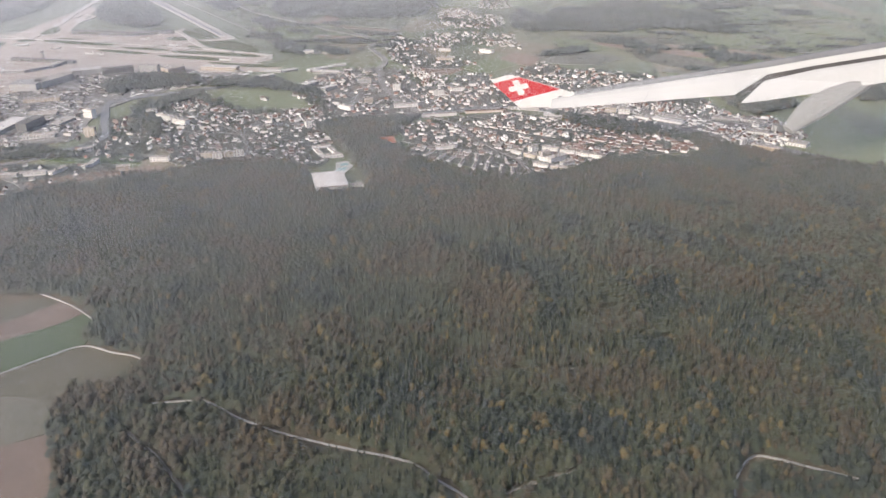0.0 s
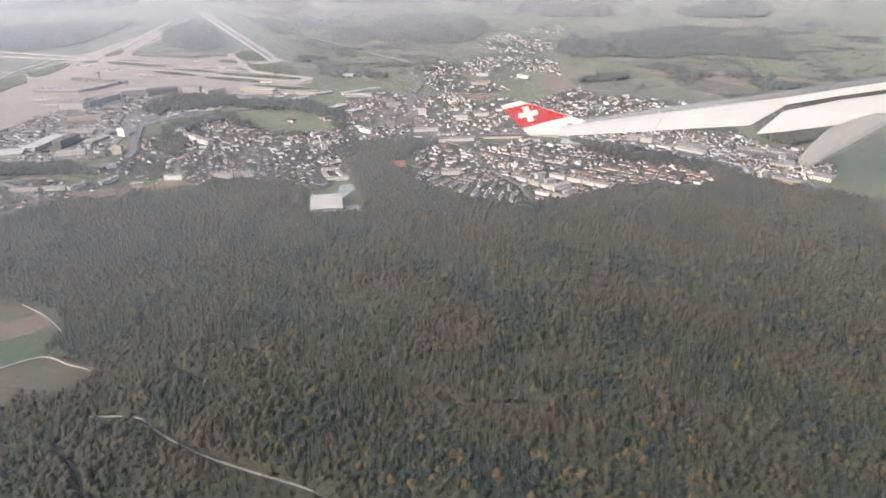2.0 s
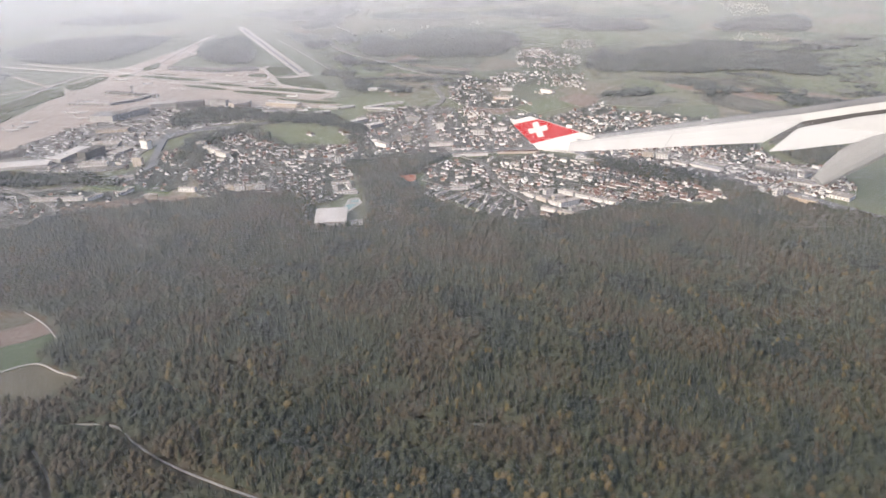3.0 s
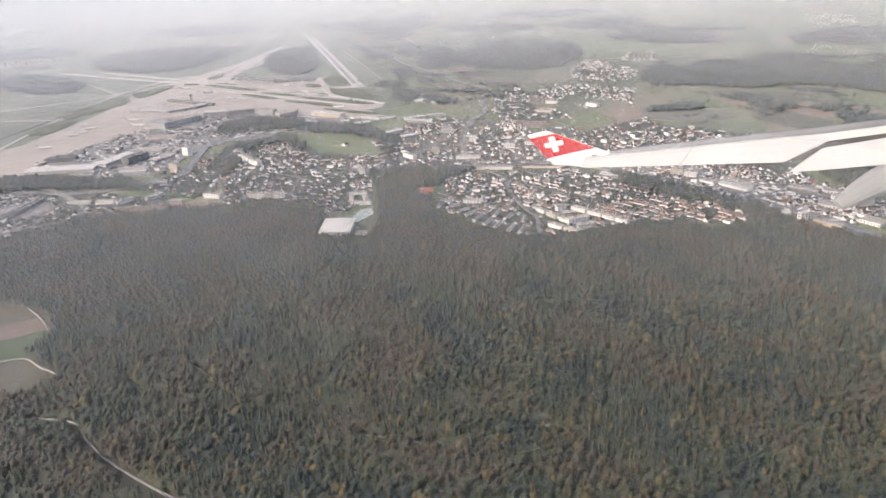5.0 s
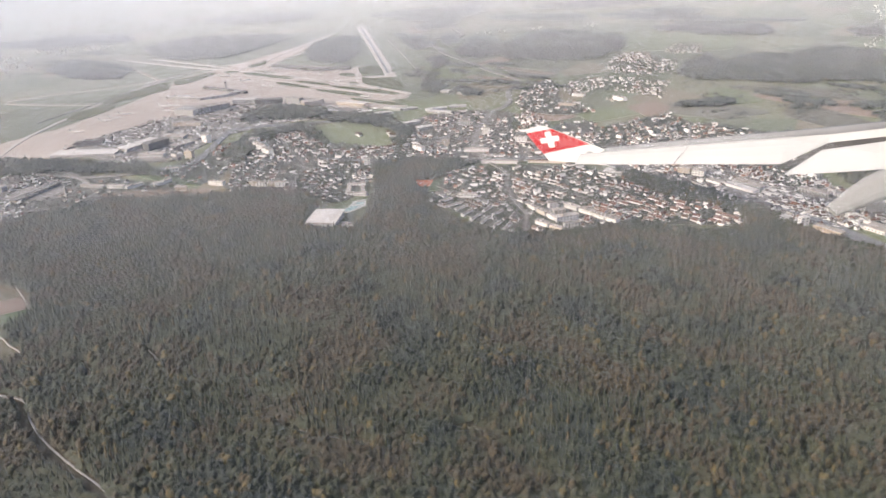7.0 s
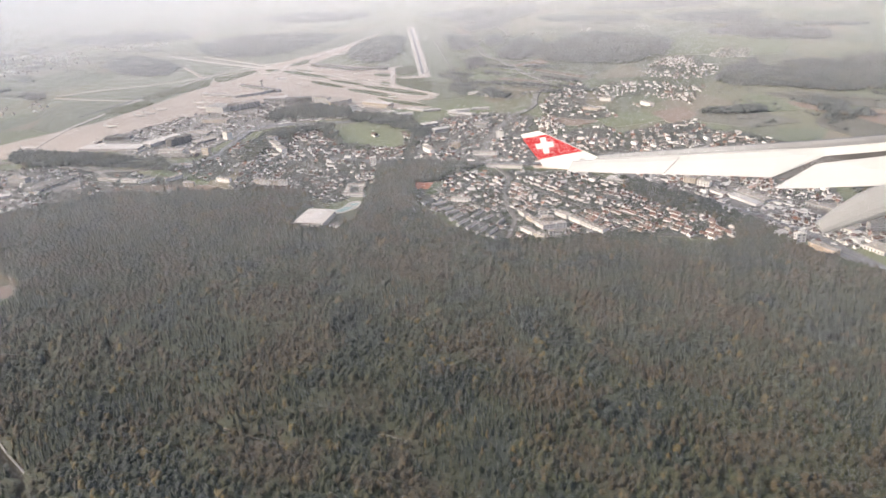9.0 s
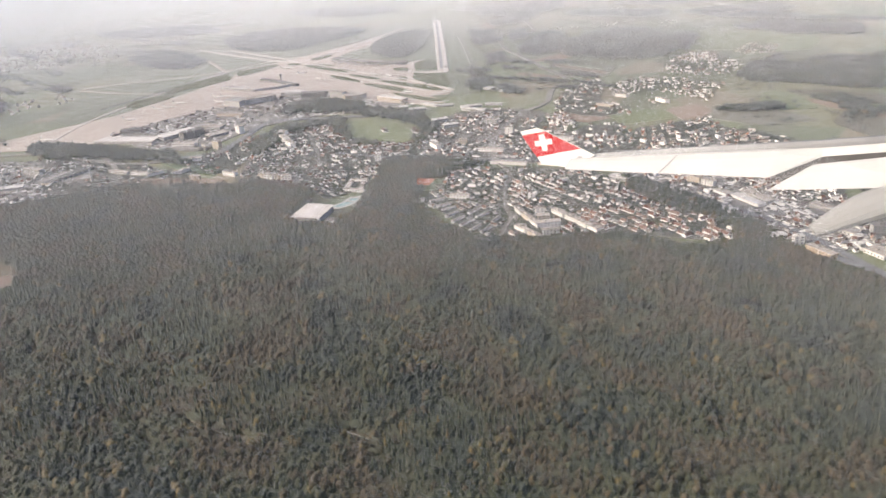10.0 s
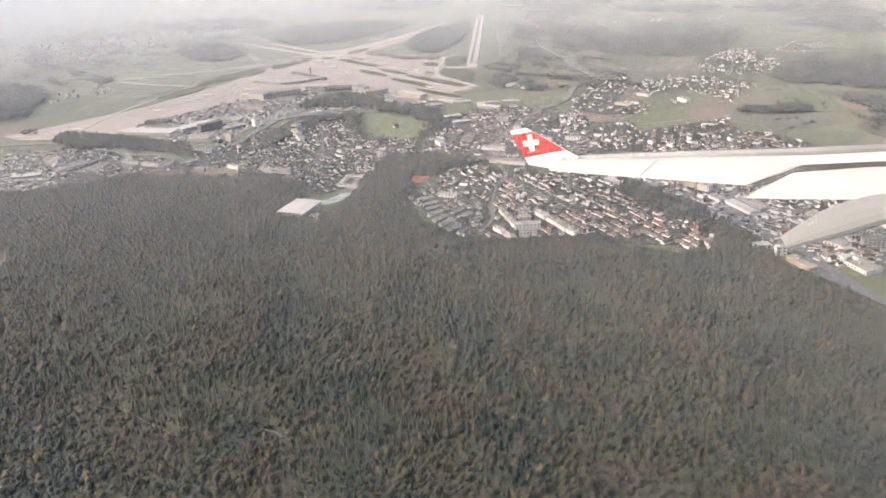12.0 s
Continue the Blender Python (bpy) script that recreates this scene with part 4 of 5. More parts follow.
BROWNROW = house(8.5, 5.2, 3.2, 2.0, "plaster_white", "tiles_brown", "long white apartment house with a brown tiled roof", "brown-roofed houses")
first = set()


def place(model, x, y, turn, size=1.0):
    m = Matrix.Translation((x, y, G)) @ Matrix.Rotation(turn, 4, "Z") @ Matrix.Scale(size, 4)
    if model.name not in first:
        first.add(model.name)
        model.matrix_basis = m
        return model
    ob = copy_thing(model, Matrix.Translation((x, y, G)) @ Matrix.Rotation(turn, 4, "Z"))
    ob.scale = (size, size, size)
    return ob


# ---- larger blocks ----
TAKEN = []


def block(name, a, b, depth, high, wall, roof, label, category, windows=True, pitch=0.0, group=""):
    """A building whose front runs from a to b in plan and which reaches back by depth."""
    a, b = np.array(a, float), np.array(b, float)
    l = float(np.hypot(*(b - a)))
    turn = math.atan2(*(b - a)[::-1])
    root = thing(name, Matrix.Translation((a[0], a[1], G)) @ Matrix.Rotation(turn, 4, "Z"), label, category, group)
    back = np.array((-(b - a)[1], (b - a)[0])) / l * depth
    TAKEN.append((*((a + b + back) / 2), math.hypot(l, depth) / 2))
    part("wall", box(bmesh.new(), 0, l, 0, depth, -0.3, high), wall, root)
    bm = bmesh.new()
    if pitch:
        gable_roof(bm, l, depth, high, pitch)
        bmesh.ops.translate(bm, verts=bm.verts[:], vec=(l / 2, depth / 2, 0))
    else:
        box(bm, -0.25, l + 0.25, -0.25, depth + 0.25, high, high + 0.35)
        box(bm, l * 0.3, l * 0.3 + min(2.5, l * 0.2), depth * 0.3, depth * 0.3 + min(2.5, depth * 0.4), high + 0.3, high + 1.3)
    part("roof", bm, roof, root)
    if windows:
        rows, cols = max(1, min(5, int(high / 1.7))), max(2, min(9, int(l / 2.6)))
        pane = None
        for r in range(rows):
            for c in range(cols):
                if pane is None:
                    w = l / cols * 0.45
                    pane = part("window", box(bmesh.new(), -w / 2, w / 2, -0.06, 0.06, 0, high / rows * 0.4), "glazing", root)
                    ob = pane
                else:
                    ob = pane.copy()
                    scene.collection.objects.link(ob)
                ob.location = ((c + 0.5) * l / cols, 0, high / rows * (r + 0.3))
        side = None
        for r in range(rows):
            if side is None:
                side = part("window", box(bmesh.new(), -0.06, 0.06, depth * 0.25, depth * 0.75, 0, high / rows * 0.45), "glazing", root)
                ob = side
            else:
                ob = side.copy()
                scene.collection.objects.link(ob)
            ob.location = (0, 0, high / rows * (r + 0.3))
    return root


APT = "white apartment block with rows of dark windows"
APARTMENTS = []
APARTMENTS.append(((-218, 640), (-208, 642), 5, 6.5, "plaster_tan", "cream apartment block at the wood's edge"))
APARTMENTS.append(((-207, 637), (-199, 640), 5, 7, "plaster_white", "cream apartment block at the wood's edge"))
APARTMENTS.append(((-198, 641), (-191, 644), 5, 6.5, "plaster_tan", "cream apartment block at the wood's edge"))
APARTMENTS.append(((-190, 643), (-182, 647), 5, 7, "plaster_white", "cream apartment block at the wood's edge"))
APARTMENTS.append(((-141, 729), (-136, 732), 6, 9, "plaster_white", "white apartment tower standing alone"))
APARTMENTS.append(((-347, 702), (-337, 702), 6, 11, "plaster_tan", "tan apartment tower beside the motorway"))
APARTMENTS.append(((-308, 612), (-304, 619), 5, 5, "plaster_white", APT))
APARTMENTS.append(((-304, 620), (-303, 631), 5, 5, "plaster_white", APT))
APARTMENTS.append(((-352, 595), (-335, 599), 6, 4.5, "plaster_white", APT))
APARTMENTS.append(((-329, 598), (-323, 613), 5, 4.5, "plaster_white", APT))
APARTMENTS.append(((-382, 591), (-357, 594), 5, 4, "plaster_grey", "grey apartment block by the wood"))
APARTMENTS.append(((-331, 653), (-321, 661), 6, 5, "plaster_white", APT))
APARTMENTS.append(((-279, 607), (-269, 611), 5, 6, "plaster_tan", "tan apartment block by the brown field"))
APARTMENTS.append(((-289, 585), (-270, 591), 4, 3, "plaster_tan", "low tan building at the wood's edge"))
APARTMENTS.append(((-261, 634), (-245, 635), 5, 5, "plaster_white", APT))
APARTMENTS.append(((-313, 772), (-303, 774), 8, 8, "plaster_white", APT))
APARTMENTS.append(((-298, 758), (-280, 748), 7, 8, "plaster_white", APT))
APARTMENTS.append(((-278, 746), (-262, 737), 7, 7, "plaster_white", APT))
APARTMENTS.append(((72, 657), (78, 661), 6, 7, "plaster_white", APT))
APARTMENTS.append(((80, 644), (88, 649), 6, 6, "plaster_tan", "tan apartment block in the suburb"))
APARTMENTS.append(((86, 629), (101, 641), 7, 6, "plaster_white", APT))
APARTMENTS.append(((95, 620), (106, 627), 5, 5, "plaster_white", APT))
APARTMENTS.append(((82, 665), (95, 658), 6, 5, "plaster_white", APT))
APARTMENTS.append(((97, 657), (109, 651), 6, 5, "plaster_white", APT))
APARTMENTS.append(((110, 650), (120, 644), 6, 5, "plaster_white", APT))
APARTMENTS.append(((121, 644), (131, 639), 6, 5, "plaster_white", APT))
APARTMENTS.append(((53, 657), (62, 649), 5, 5, "plaster_white", APT))
APARTMENTS.append(((64, 647), (73, 640), 5, 5, "plaster_tan", "tan apartment block in the suburb"))
APARTMENTS.append(((75, 638), (83, 632), 5, 5, "plaster_white", APT))
APARTMENTS.append(((-13, 663), (4, 667), 5, 5, "plaster_white", APT))
APARTMENTS.append(((70, 622), (82, 616), 5, 4.5, "plaster_white", APT))
APARTMENTS.append(((84, 615), (96, 609), 5, 4.5, "plaster_tan", "tan apartment block at the wood's edge"))
APARTMENTS.append(((-66, 872), (-58, 874), 6, 10, "plaster_white", "white apartment tower in the town centre"))
APARTMENTS.append(((-92, 815), (-84, 818), 6, 9, "plaster_tan", "tan apartment tower in the town centre"))
APARTMENTS.append(((-20, 850), (-8, 853), 6, 8, "plaster_white", APT))
APARTMENTS.append(((-110, 905), (-95, 908), 7, 7, "plaster_grey", "grey office block in the town centre"))
APARTMENTS.append(((-60, 800), (-35, 806), 7, 5, "plaster_white", APT))
APARTMENTS.append(((-120, 800), (-105, 790), 6, 6, "plaster_white", APT))
APARTMENTS.append(((0, 868), (15, 872), 6, 6, "plaster_white", APT))
APARTMENTS.append(((159, 785), (170, 782), 7, 7, "plaster_tan", "tan apartment block by the works"))
APARTMENTS.append(((172, 780), (183, 777), 7, 7, "plaster_white", APT))
APARTMENTS.append(((-114, 641), (-95, 647), 4.5, 3.4, "plaster_white", "low white school wing round a court"))
APARTMENTS.append(((-125, 666), (-109, 671), 4.5, 3.4, "plaster_white", "low white school wing round a court"))
APARTMENTS.append(((-124, 664), (-116, 647), 4.5, 3.4, "plaster_white", "low white school wing round a court"))
APARTMENTS.append(((-98, 651), (-108, 668), 4.5, 3.4, "plaster_white", "low white school wing round a court"))
APARTMENTS.append(((-78, 572), (-69, 575), 7, 2.5, "plaster_white", "low white changing rooms beside the ice hall"))
for a, b, d, h, wall, lab in APARTMENTS:
    block("apartment_block" if h > 3.5 else "low_building", a, b, d * 0.85, h * 0.85, wall, "flat_roof", lab, "building")
WORKS = "works hall with a pale flat roof"
HALLS = []
HALLS.append(((-29, 768), (6, 776), 5, 3.5, "plaster_white", "flat_roof", "long white station building by the railway"))
HALLS.append(((15, 783), (57, 790), 4, 3, "plaster_tan", "tiles_red", "long station shed with a reddish roof"))
HALLS.append(((94, 766), (112, 764), 12, 4, "plaster_grey", "white_roof", "works hall with a white flat roof"))
HALLS.append(((60, 800), (92, 792), 14, 4, "plaster_grey", "tiles_grey", "long grey works hall by the railway"))
HALLS.append(((202, 759), (227, 741), 9, 3.5, "plaster_white", "white_roof", "long works hall with a white roof"))
HALLS.append(((208, 768), (232, 751), 10, 4.5, "plaster_grey", "flat_roof", "works hall with a grey flat roof"))
HALLS.append(((186, 766), (198, 758), 9, 3.5, "plaster_white", "flat_roof", "low works hall with a pale front"))
HALLS.append(((150, 752), (164, 747), 8, 4, "tiles_red", "flat_roof", "reddish brick works building"))
HALLS.append(((197, 723), (213, 720), 10, 3, "plaster_white", "white_roof", "low depot with a white ribbed roof"))
HALLS.append(((281, 714), (299, 706), 12, 4, "plaster_white", "flat_roof", "wide works hall with a brown-grey roof"))
HALLS.append(((307, 681), (320, 671), 15, 4, "plaster_white", "flat_roof", "large works hall with white walls"))
HALLS.append(((264, 676), (270, 680), 5, 8, "plaster_white", "white_roof", "white block tower by the railway"))
HALLS.append(((272, 668), (290, 656), 7, 6, "orange", "flat_roof", "ochre works hall with a grey roof"))
HALLS.append(((310, 716), (325, 724), 7, 9, "plaster_grey", "flat_roof", "grey office block with window rows"))
HALLS.append(((298, 729), (306, 737), 8, 6, "plaster_white", "flat_roof", "white office block by the works"))
HALLS.append(((248, 676), (258, 686), 8, 4, "plaster_white", "white_roof", "white depot by the railway"))
HALLS.append(((120, 772), (142, 762), 7, 3.5, "plaster_grey", "flat_roof", WORKS))
HALLS.append(((262, 760), (285, 748), 9, 4, "plaster_grey", "flat_roof", WORKS))
HALLS.append(((290, 752), (312, 744), 8, 4, "plaster_white", "flat_roof", WORKS))
HALLS.append(((-504, 664), (-436, 690), 24, 4, "plaster_grey", "white_roof", "huge flat-roofed freight hall on the apron"))
HALLS.append(((-430, 704), (-426, 752), 18, 6, "plaster_grey", "white_roof", "long pale-roofed hangar on the apron"))
HALLS.append(((-409, 716), (-404, 744), 13, 11, "tiles_grey", "tiles_grey", "tall dark hangar beside the pale one"))
HALLS.append(((-513, 707), (-486, 723), 14, 6, "tiles_grey", "tiles_grey", "dark grey hangar on the apron"))
HALLS.append(((-386, 734), (-380, 759), 14, 4, "plaster_grey", "flat_roof", "pale-roofed freight shed by the motorway"))
HALLS.append(((-432, 763), (-405, 768), 16, 5, "plaster_grey", "flat_roof", "grey shed beside the apron"))
HALLS.append(((-375, 765), (-365, 762), 8, 12, "plaster_white", "flat_roof", "narrow white office tower by the motorway"))
HALLS.append(((-506, 871), (-476, 873), 30, 10, "plaster_grey", "plaster_grey", "grey multi-storey airport car park"))
HALLS.append(((-474, 884), (-456, 926), 18, 10, "plaster_grey", "flat_roof", "grey airport building with tall stripes"))
HALLS.append(((-466, 945), (-436, 960), 16, 8, "plaster_grey", "white_roof", "grey airport terminal with a pale flat roof"))
HALLS.append(((-347, 944), (-332, 963), 18, 11, "plaster_tan", "flat_roof", "tan airport office block"))
HALLS.append(((-317, 976), (-271, 970), 14, 6, "plaster_tan", "white_roof", "long low shed with white roof strips"))
HALLS.append(((-322, 941), (-261, 923), 6, 3, "plaster_grey", "white_roof", "long white-roofed platform shed"))
HALLS.append(((-586, 1029), (-495, 1011), 8, 5, "tiles_grey", "tiles_grey", "long dark pier of the terminal"))
HALLS.append(((-589, 1216), (-489, 1198), 13, 6, "tiles_grey", "tiles_grey", "long dark midfield terminal"))
HALLS.append(((-489, 1198), (-430, 1218), 13, 6, "tiles_grey", "tiles_grey", "long dark end of the midfield terminal"))
HALLS.append(((-205, 1077), (-169, 1073), 12, 4, "plaster_white", "white_roof", "white depot beside the airfield"))
HALLS.append(((-368, 972), (-340, 974), 12, 8, "plaster_grey", "flat_roof", "grey airport terminal wing"))
HALLS.append(((-173, 959), (-140, 956), 9, 4, "plaster_grey", "white_roof", "long shed with a pale roof"))
HALLS.append(((-400, 690), (-375, 700), 10, 5, "plaster_white", "flat_roof", "small white workshop building"))
HALLS.append(((-465, 820), (-430, 830), 12, 5, "plaster_tan", "flat_roof", "tan building site block"))
HALLS.append(((-405, 536), (-411, 594), 9, 4, "plaster_tan", "tiles_grey", "long pale factory at the wood's edge"))
HALLS.append(((-470, 552), (-448, 556), 9, 7.5, "plaster_grey", "flat_roof", "grey hospital block by the road"))
HALLS.append(((-440, 500), (-420, 520), 9, 3.5, "plaster_grey", "white_roof", "low grey factory hall by the wood"))
HALLS.append(((-596, 956), (-534, 959), 7, 5, "plaster_grey", "white_roof", "terminal wing with a pale roof along the apron"))
HALLS.append(((-533, 960), (-512, 986), 7, 5, "plaster_grey", "white_roof", "terminal wing with a pale roof bent along the apron"))
HALLS.append(((-511, 988), (-502, 1020), 7, 5, "plaster_grey", "white_roof", "terminal wing with a pale roof towards the pier"))
HALLS.append(((-430, 948), (-398, 966), 14, 9, "tiles_grey", "tiles_grey", "dark glassy terminal hall"))
HALLS.append(((-390, 964), (-368, 964), 12, 11, "plaster_grey", "flat_roof", "grey block with a dark sign panel"))
HALLS.append(((-209, 964), (-194, 976), 7, 3, "plaster_grey", "white_roof", "pale-roofed depot along the railway yards"))
HALLS.append(((-177, 966), (-156, 984), 8, 3.5, "plaster_grey", "white_roof", "pale-roofed depot along the railway yards"))
HALLS.append(((-156, 992), (-136, 1002), 6, 3, "plaster_grey", "white_roof", "pale-roofed depot along the railway yards"))
HALLS.append(((-240, 968), (-213, 963), 7, 3, "plaster_grey", "white_roof", "pale-roofed depot along the railway yards"))
HALLS.append(((-233, 928), (-216, 943), 8, 4, "plaster_grey", "white_roof", "pale-roofed depot along the railway yards"))
HALLS.append(((-168, 885), (-156, 901), 9, 6, "plaster_grey", "white_roof", "pale-roofed depot along the railway yards"))
HALLS.append(((-143, 868), (-131, 883), 9, 6, "plaster_grey", "white_roof", "pale-roofed depot along the railway yards"))
HALLS.append(((-18, 1092), (-2, 1090), 8, 5, "plaster_white", "flat_roof", "long pale block below the village"))
HALLS.append(((-21, 1033), (2, 1030), 8, 5, "plaster_tan", "flat_roof", "tan block below the village"))
HALLS.append(((38, 1084), (54, 1072), 8, 6, "plaster_white", "flat_roof", "white apartment block in the village"))
for a, b, d, h, wall, roof, lab in HALLS:
    block("works_hall" if h < 7 else "terminal_building", a, b, d * 0.85, h * 0.8, wall, roof, lab, "building", windows=h >= 4 and d < 20)

# the ice hall: a big white roof of standing seams over low walls, at the wood's edge
hall = thing("ice_hall", Matrix.Translation((-104, 559.5, G)) @ Matrix.Rotation(0.27, 4, "Z"), "large ice hall with a white metal roof", "hall")
part("wall", box(bmesh.new(), 0.6, 24.4, 0.6, 31.4, -0.3, 5.6), "plaster_grey", hall)
bm = bmesh.new()
gable_roof(bm, 32, 25, 5.6, 0.3, 0.4, 0.3)
bmesh.ops.rotate(bm, verts=bm.verts[:], matrix=Matrix.Rotation(math.pi / 2, 3, "Z"))
bmesh.ops.translate(bm, verts=bm.verts[:], vec=(12.5, 16, 0))
roof = part("roof", bm, "white_roof", hall)
for i in range(15):
    part("seam", box(bmesh.new(), 0.2, 24.8, 1 + i * 2.15, 1.12 + i * 2.15, 5.9, 6.12), "flat_roof", roof)
part("fascia", box(bmesh.new(), -0.1, 25.1, 0.2, 0.5, 4.9, 5.7), "flat_roof", hall)
TAKEN.append((-97, 577, 22))
pool = thing("swimming_pool", Matrix.Translation((-91, 616, G)), "open-air pool with pale turquoise water", "pool")
part("terrace", slab(bmesh.new(), [(-10, -16), (2, -12), (8, 8), (0, 22), (-8, 16), (-6, 0)], -0.3, 0.3), "gravel", pool)
part("basin", slab(bmesh.new(), [(-6, -11), (1, -9), (4, 5), (-4, 3)], -0.2, 0.36), "water", pool)
part("basin", slab(bmesh.new(), [(-3, 8), (4, 9), (2, 16), (-4, 13)], -0.2, 0.36), "water", pool)
TAKEN.append((-92, 622, 14))
mast = thing("chimney", Matrix.Translation((-372, 564, G)), "tall slim grey chimney by the road", "chimney")
bm = bmesh.new()
bmesh.ops.create_cone(bm, cap_ends=True, segments=10, radius1=0.9, radius2=0.6, depth=16, matrix=Matrix.Translation((0, 0, 8)))
part("shaft", bm, "plaster_grey", mast)
bm = bmesh.new()
bmesh.ops.create_cone(bm, cap_ends=True, segments=10, radius1=0.75, radius2=0.75, depth=0.8, matrix=Matrix.Translation((0, 0, 15.6)))
part("collar", bm, "plaster_white", mast)

tower = thing("control_tower", Matrix.Translation((-544, 1032, G)), "slim grey airport control tower with a glazed cab", "control tower")
for nm, r1, r2, z0, z1, mt in (("shaft", 1.6, 1.3, 0, 11, "plaster_grey"), ("cab", 1.7, 2.4, 11, 13.2, "glazing"), ("cap", 2.5, 2.1, 13.2, 13.8, "plaster_white")):
    bm = bmesh.new()
    bmesh.ops.create_cone(bm, cap_ends=True, segments=12, radius1=r1, radius2=r2, depth=z1 - z0, matrix=Matrix.Translation((0, 0, (z0 + z1) / 2)))
    part(nm, bm, mt, tower)
dome = thing("white_dome", Matrix.Translation((-97, 649, G)), "small white dome beside the pool", "dome")
bm = bmesh.new()
bmesh.ops.create_uvsphere(bm, u_segments=14, v_segments=8, radius=3.2, matrix=Matrix.Diagonal((1, 1, 0.8, 1)))
bmesh.ops.bisect_plane(bm, geom=bm.verts[:] + bm.edges[:] + bm.faces[:], plane_co=(0, 0, 0), plane_no=(0, 0, -1), clear_outer=True)
part("shell", bm, "white_roof", dome, smooth=True)
part("ring", slab(bmesh.new(), [(3.4 * math.cos(q), 3.4 * math.sin(q)) for q in np.linspace(0, 6.2832, 14, endpoint=False)], -0.2, 0.4), "plaster_grey", dome)

# row houses and red-roofed rows
for a, b in (((-23, 647), (-16, 659)), ((-12, 637), (-4, 652)), ((-3, 631), (4, 646)), ((7, 620), (12, 638)), ((18, 612), (22, 630)), ((29, 606), (31, 625)), ((41, 602), (43, 619)), ((51, 603), (52, 616)), ((32, 629), (36, 644)), ((49, 624), (48, 640)), ((22, 635), (23, 648))):
    place(ROW, (a[0] + b[0]) / 2, (a[1] + b[1]) / 2, math.atan2(b[1] - a[1], b[0] - a[0]))
    TAKEN.append(((a[0] + b[0]) / 2, (a[1] + b[1]) / 2, 7))
def terraces(poly, along, across, turn):
    """Places in lines along the streets, with a gap here and there."""
    p = np.array(poly, float)
    c, s = math.cos(turn), math.sin(turn)
    u, v = p @ (c, s), p @ (-s, c)
    us, vs = np.meshgrid(np.arange(u.min(), u.max(), along), np.arange(v.min(), v.max(), across))
    us = us + rng.uniform(0, along, (len(us), 1)) + rng.normal(0, 0.12 * along, us.shape)
    vs = vs + rng.normal(0, 0.5, vs.shape) + 2.0 * np.sin(us / 40)
    x, y = (us * c - vs * s).ravel(), (us * s + vs * c).ravel()
    k = inside(x, y, poly) & (rng.random(len(x)) < 0.88)
    return x[k], y[k]


REDS = [(108, 668), (124, 650), (150, 652), (178, 658), (216, 662), (222, 678), (205, 698), (170, 704), (140, 706), (112, 694)]
for x, y in zip(*terraces(REDS, 7.4, 8.2, -0.5)):
    if rng.random() < 0.72 and all(math.hypot(x - cx, y - cy) > r * 0.8 + 2.9 for cx, cy, r in TAKEN):
        place(REDROW if rng.random() < 0.7 else BROWNROW, x, y, -0.5 + rng.choice((0, 0, 0, 1.57)) + rng.normal(0, 0.06), rng.uniform(0.55, 0.72))
        TAKEN.append((x, y, 2.7))


for x, y, t in ((-208, 838, 0.3), (-203, 834, 1.2), (-175, 853, 0.4), (-167, 843, 0.9), (-162, 843, 0.5), (-152, 819, 0.2), (-145, 814, 0.6), (-143, 803, 0.3), (-146, 795, 1.1), (-155, 786, 0.4), (-160, 780, 0.5), (-172, 780, 0.4), (-180, 777, 1.2), (-189, 769, 0.6)):
    place(MODELS[0], x, y, t, 0.9)


def free(x, y, d):
    k = np.ones(len(x), bool)
    for cx, cy, r in TAKEN:
        k &= np.hypot(x - cx, y - cy) > r * 0.85 + d
    return k


def homestead():
    """A small gabled house as arrays, for the far districts."""
    v = np.array([(-0.5, -0.4, 0), (0.5, -0.4, 0), (0.5, 0.4, 0), (-0.5, 0.4, 0), (-0.5, -0.4, 0.6), (0.5, -0.4, 0.6), (0.5, 0.4, 0.6), (-0.5, 0.4, 0.6), (-0.5, 0, 1), (0.5, 0, 1),
                  (-0.55, -0.47, 0.54), (0.55, -0.47, 0.54), (0.55, 0, 1.03), (-0.55, 0, 1.03), (0.55, 0.47, 0.54), (-0.55, 0.47, 0.54)])
    f = np.array([(0, 1, 5), (0, 5, 4), (2, 3, 7), (2, 7, 6), (1, 2, 6), (1, 6, 5), (5, 6, 9), (3, 0, 4), (3, 4, 7), (4, 8, 7), (10, 11, 12), (10, 12, 13), (14, 15, 13), (14, 13, 12)])
    return v, f, np.array([0.0] * 10 + [0.6] * 4)


def flatblock(l):
    v = np.array([(x * l, y, z) for z in (0, 1) for x, y in ((-0.5, -0.3), (0.5, -0.3), (0.5, 0.3), (-0.5, 0.3))])
    f = np.array([(0, 1, 5), (0, 5, 4), (1, 2, 6), (1, 6, 5), (2, 3, 7), (2, 7, 6), (3, 0, 4), (3, 4, 7), (4, 5, 6), (4, 6, 7)])
    return v, f, np.array([0.0] * 8 + [0.22, 0.22])


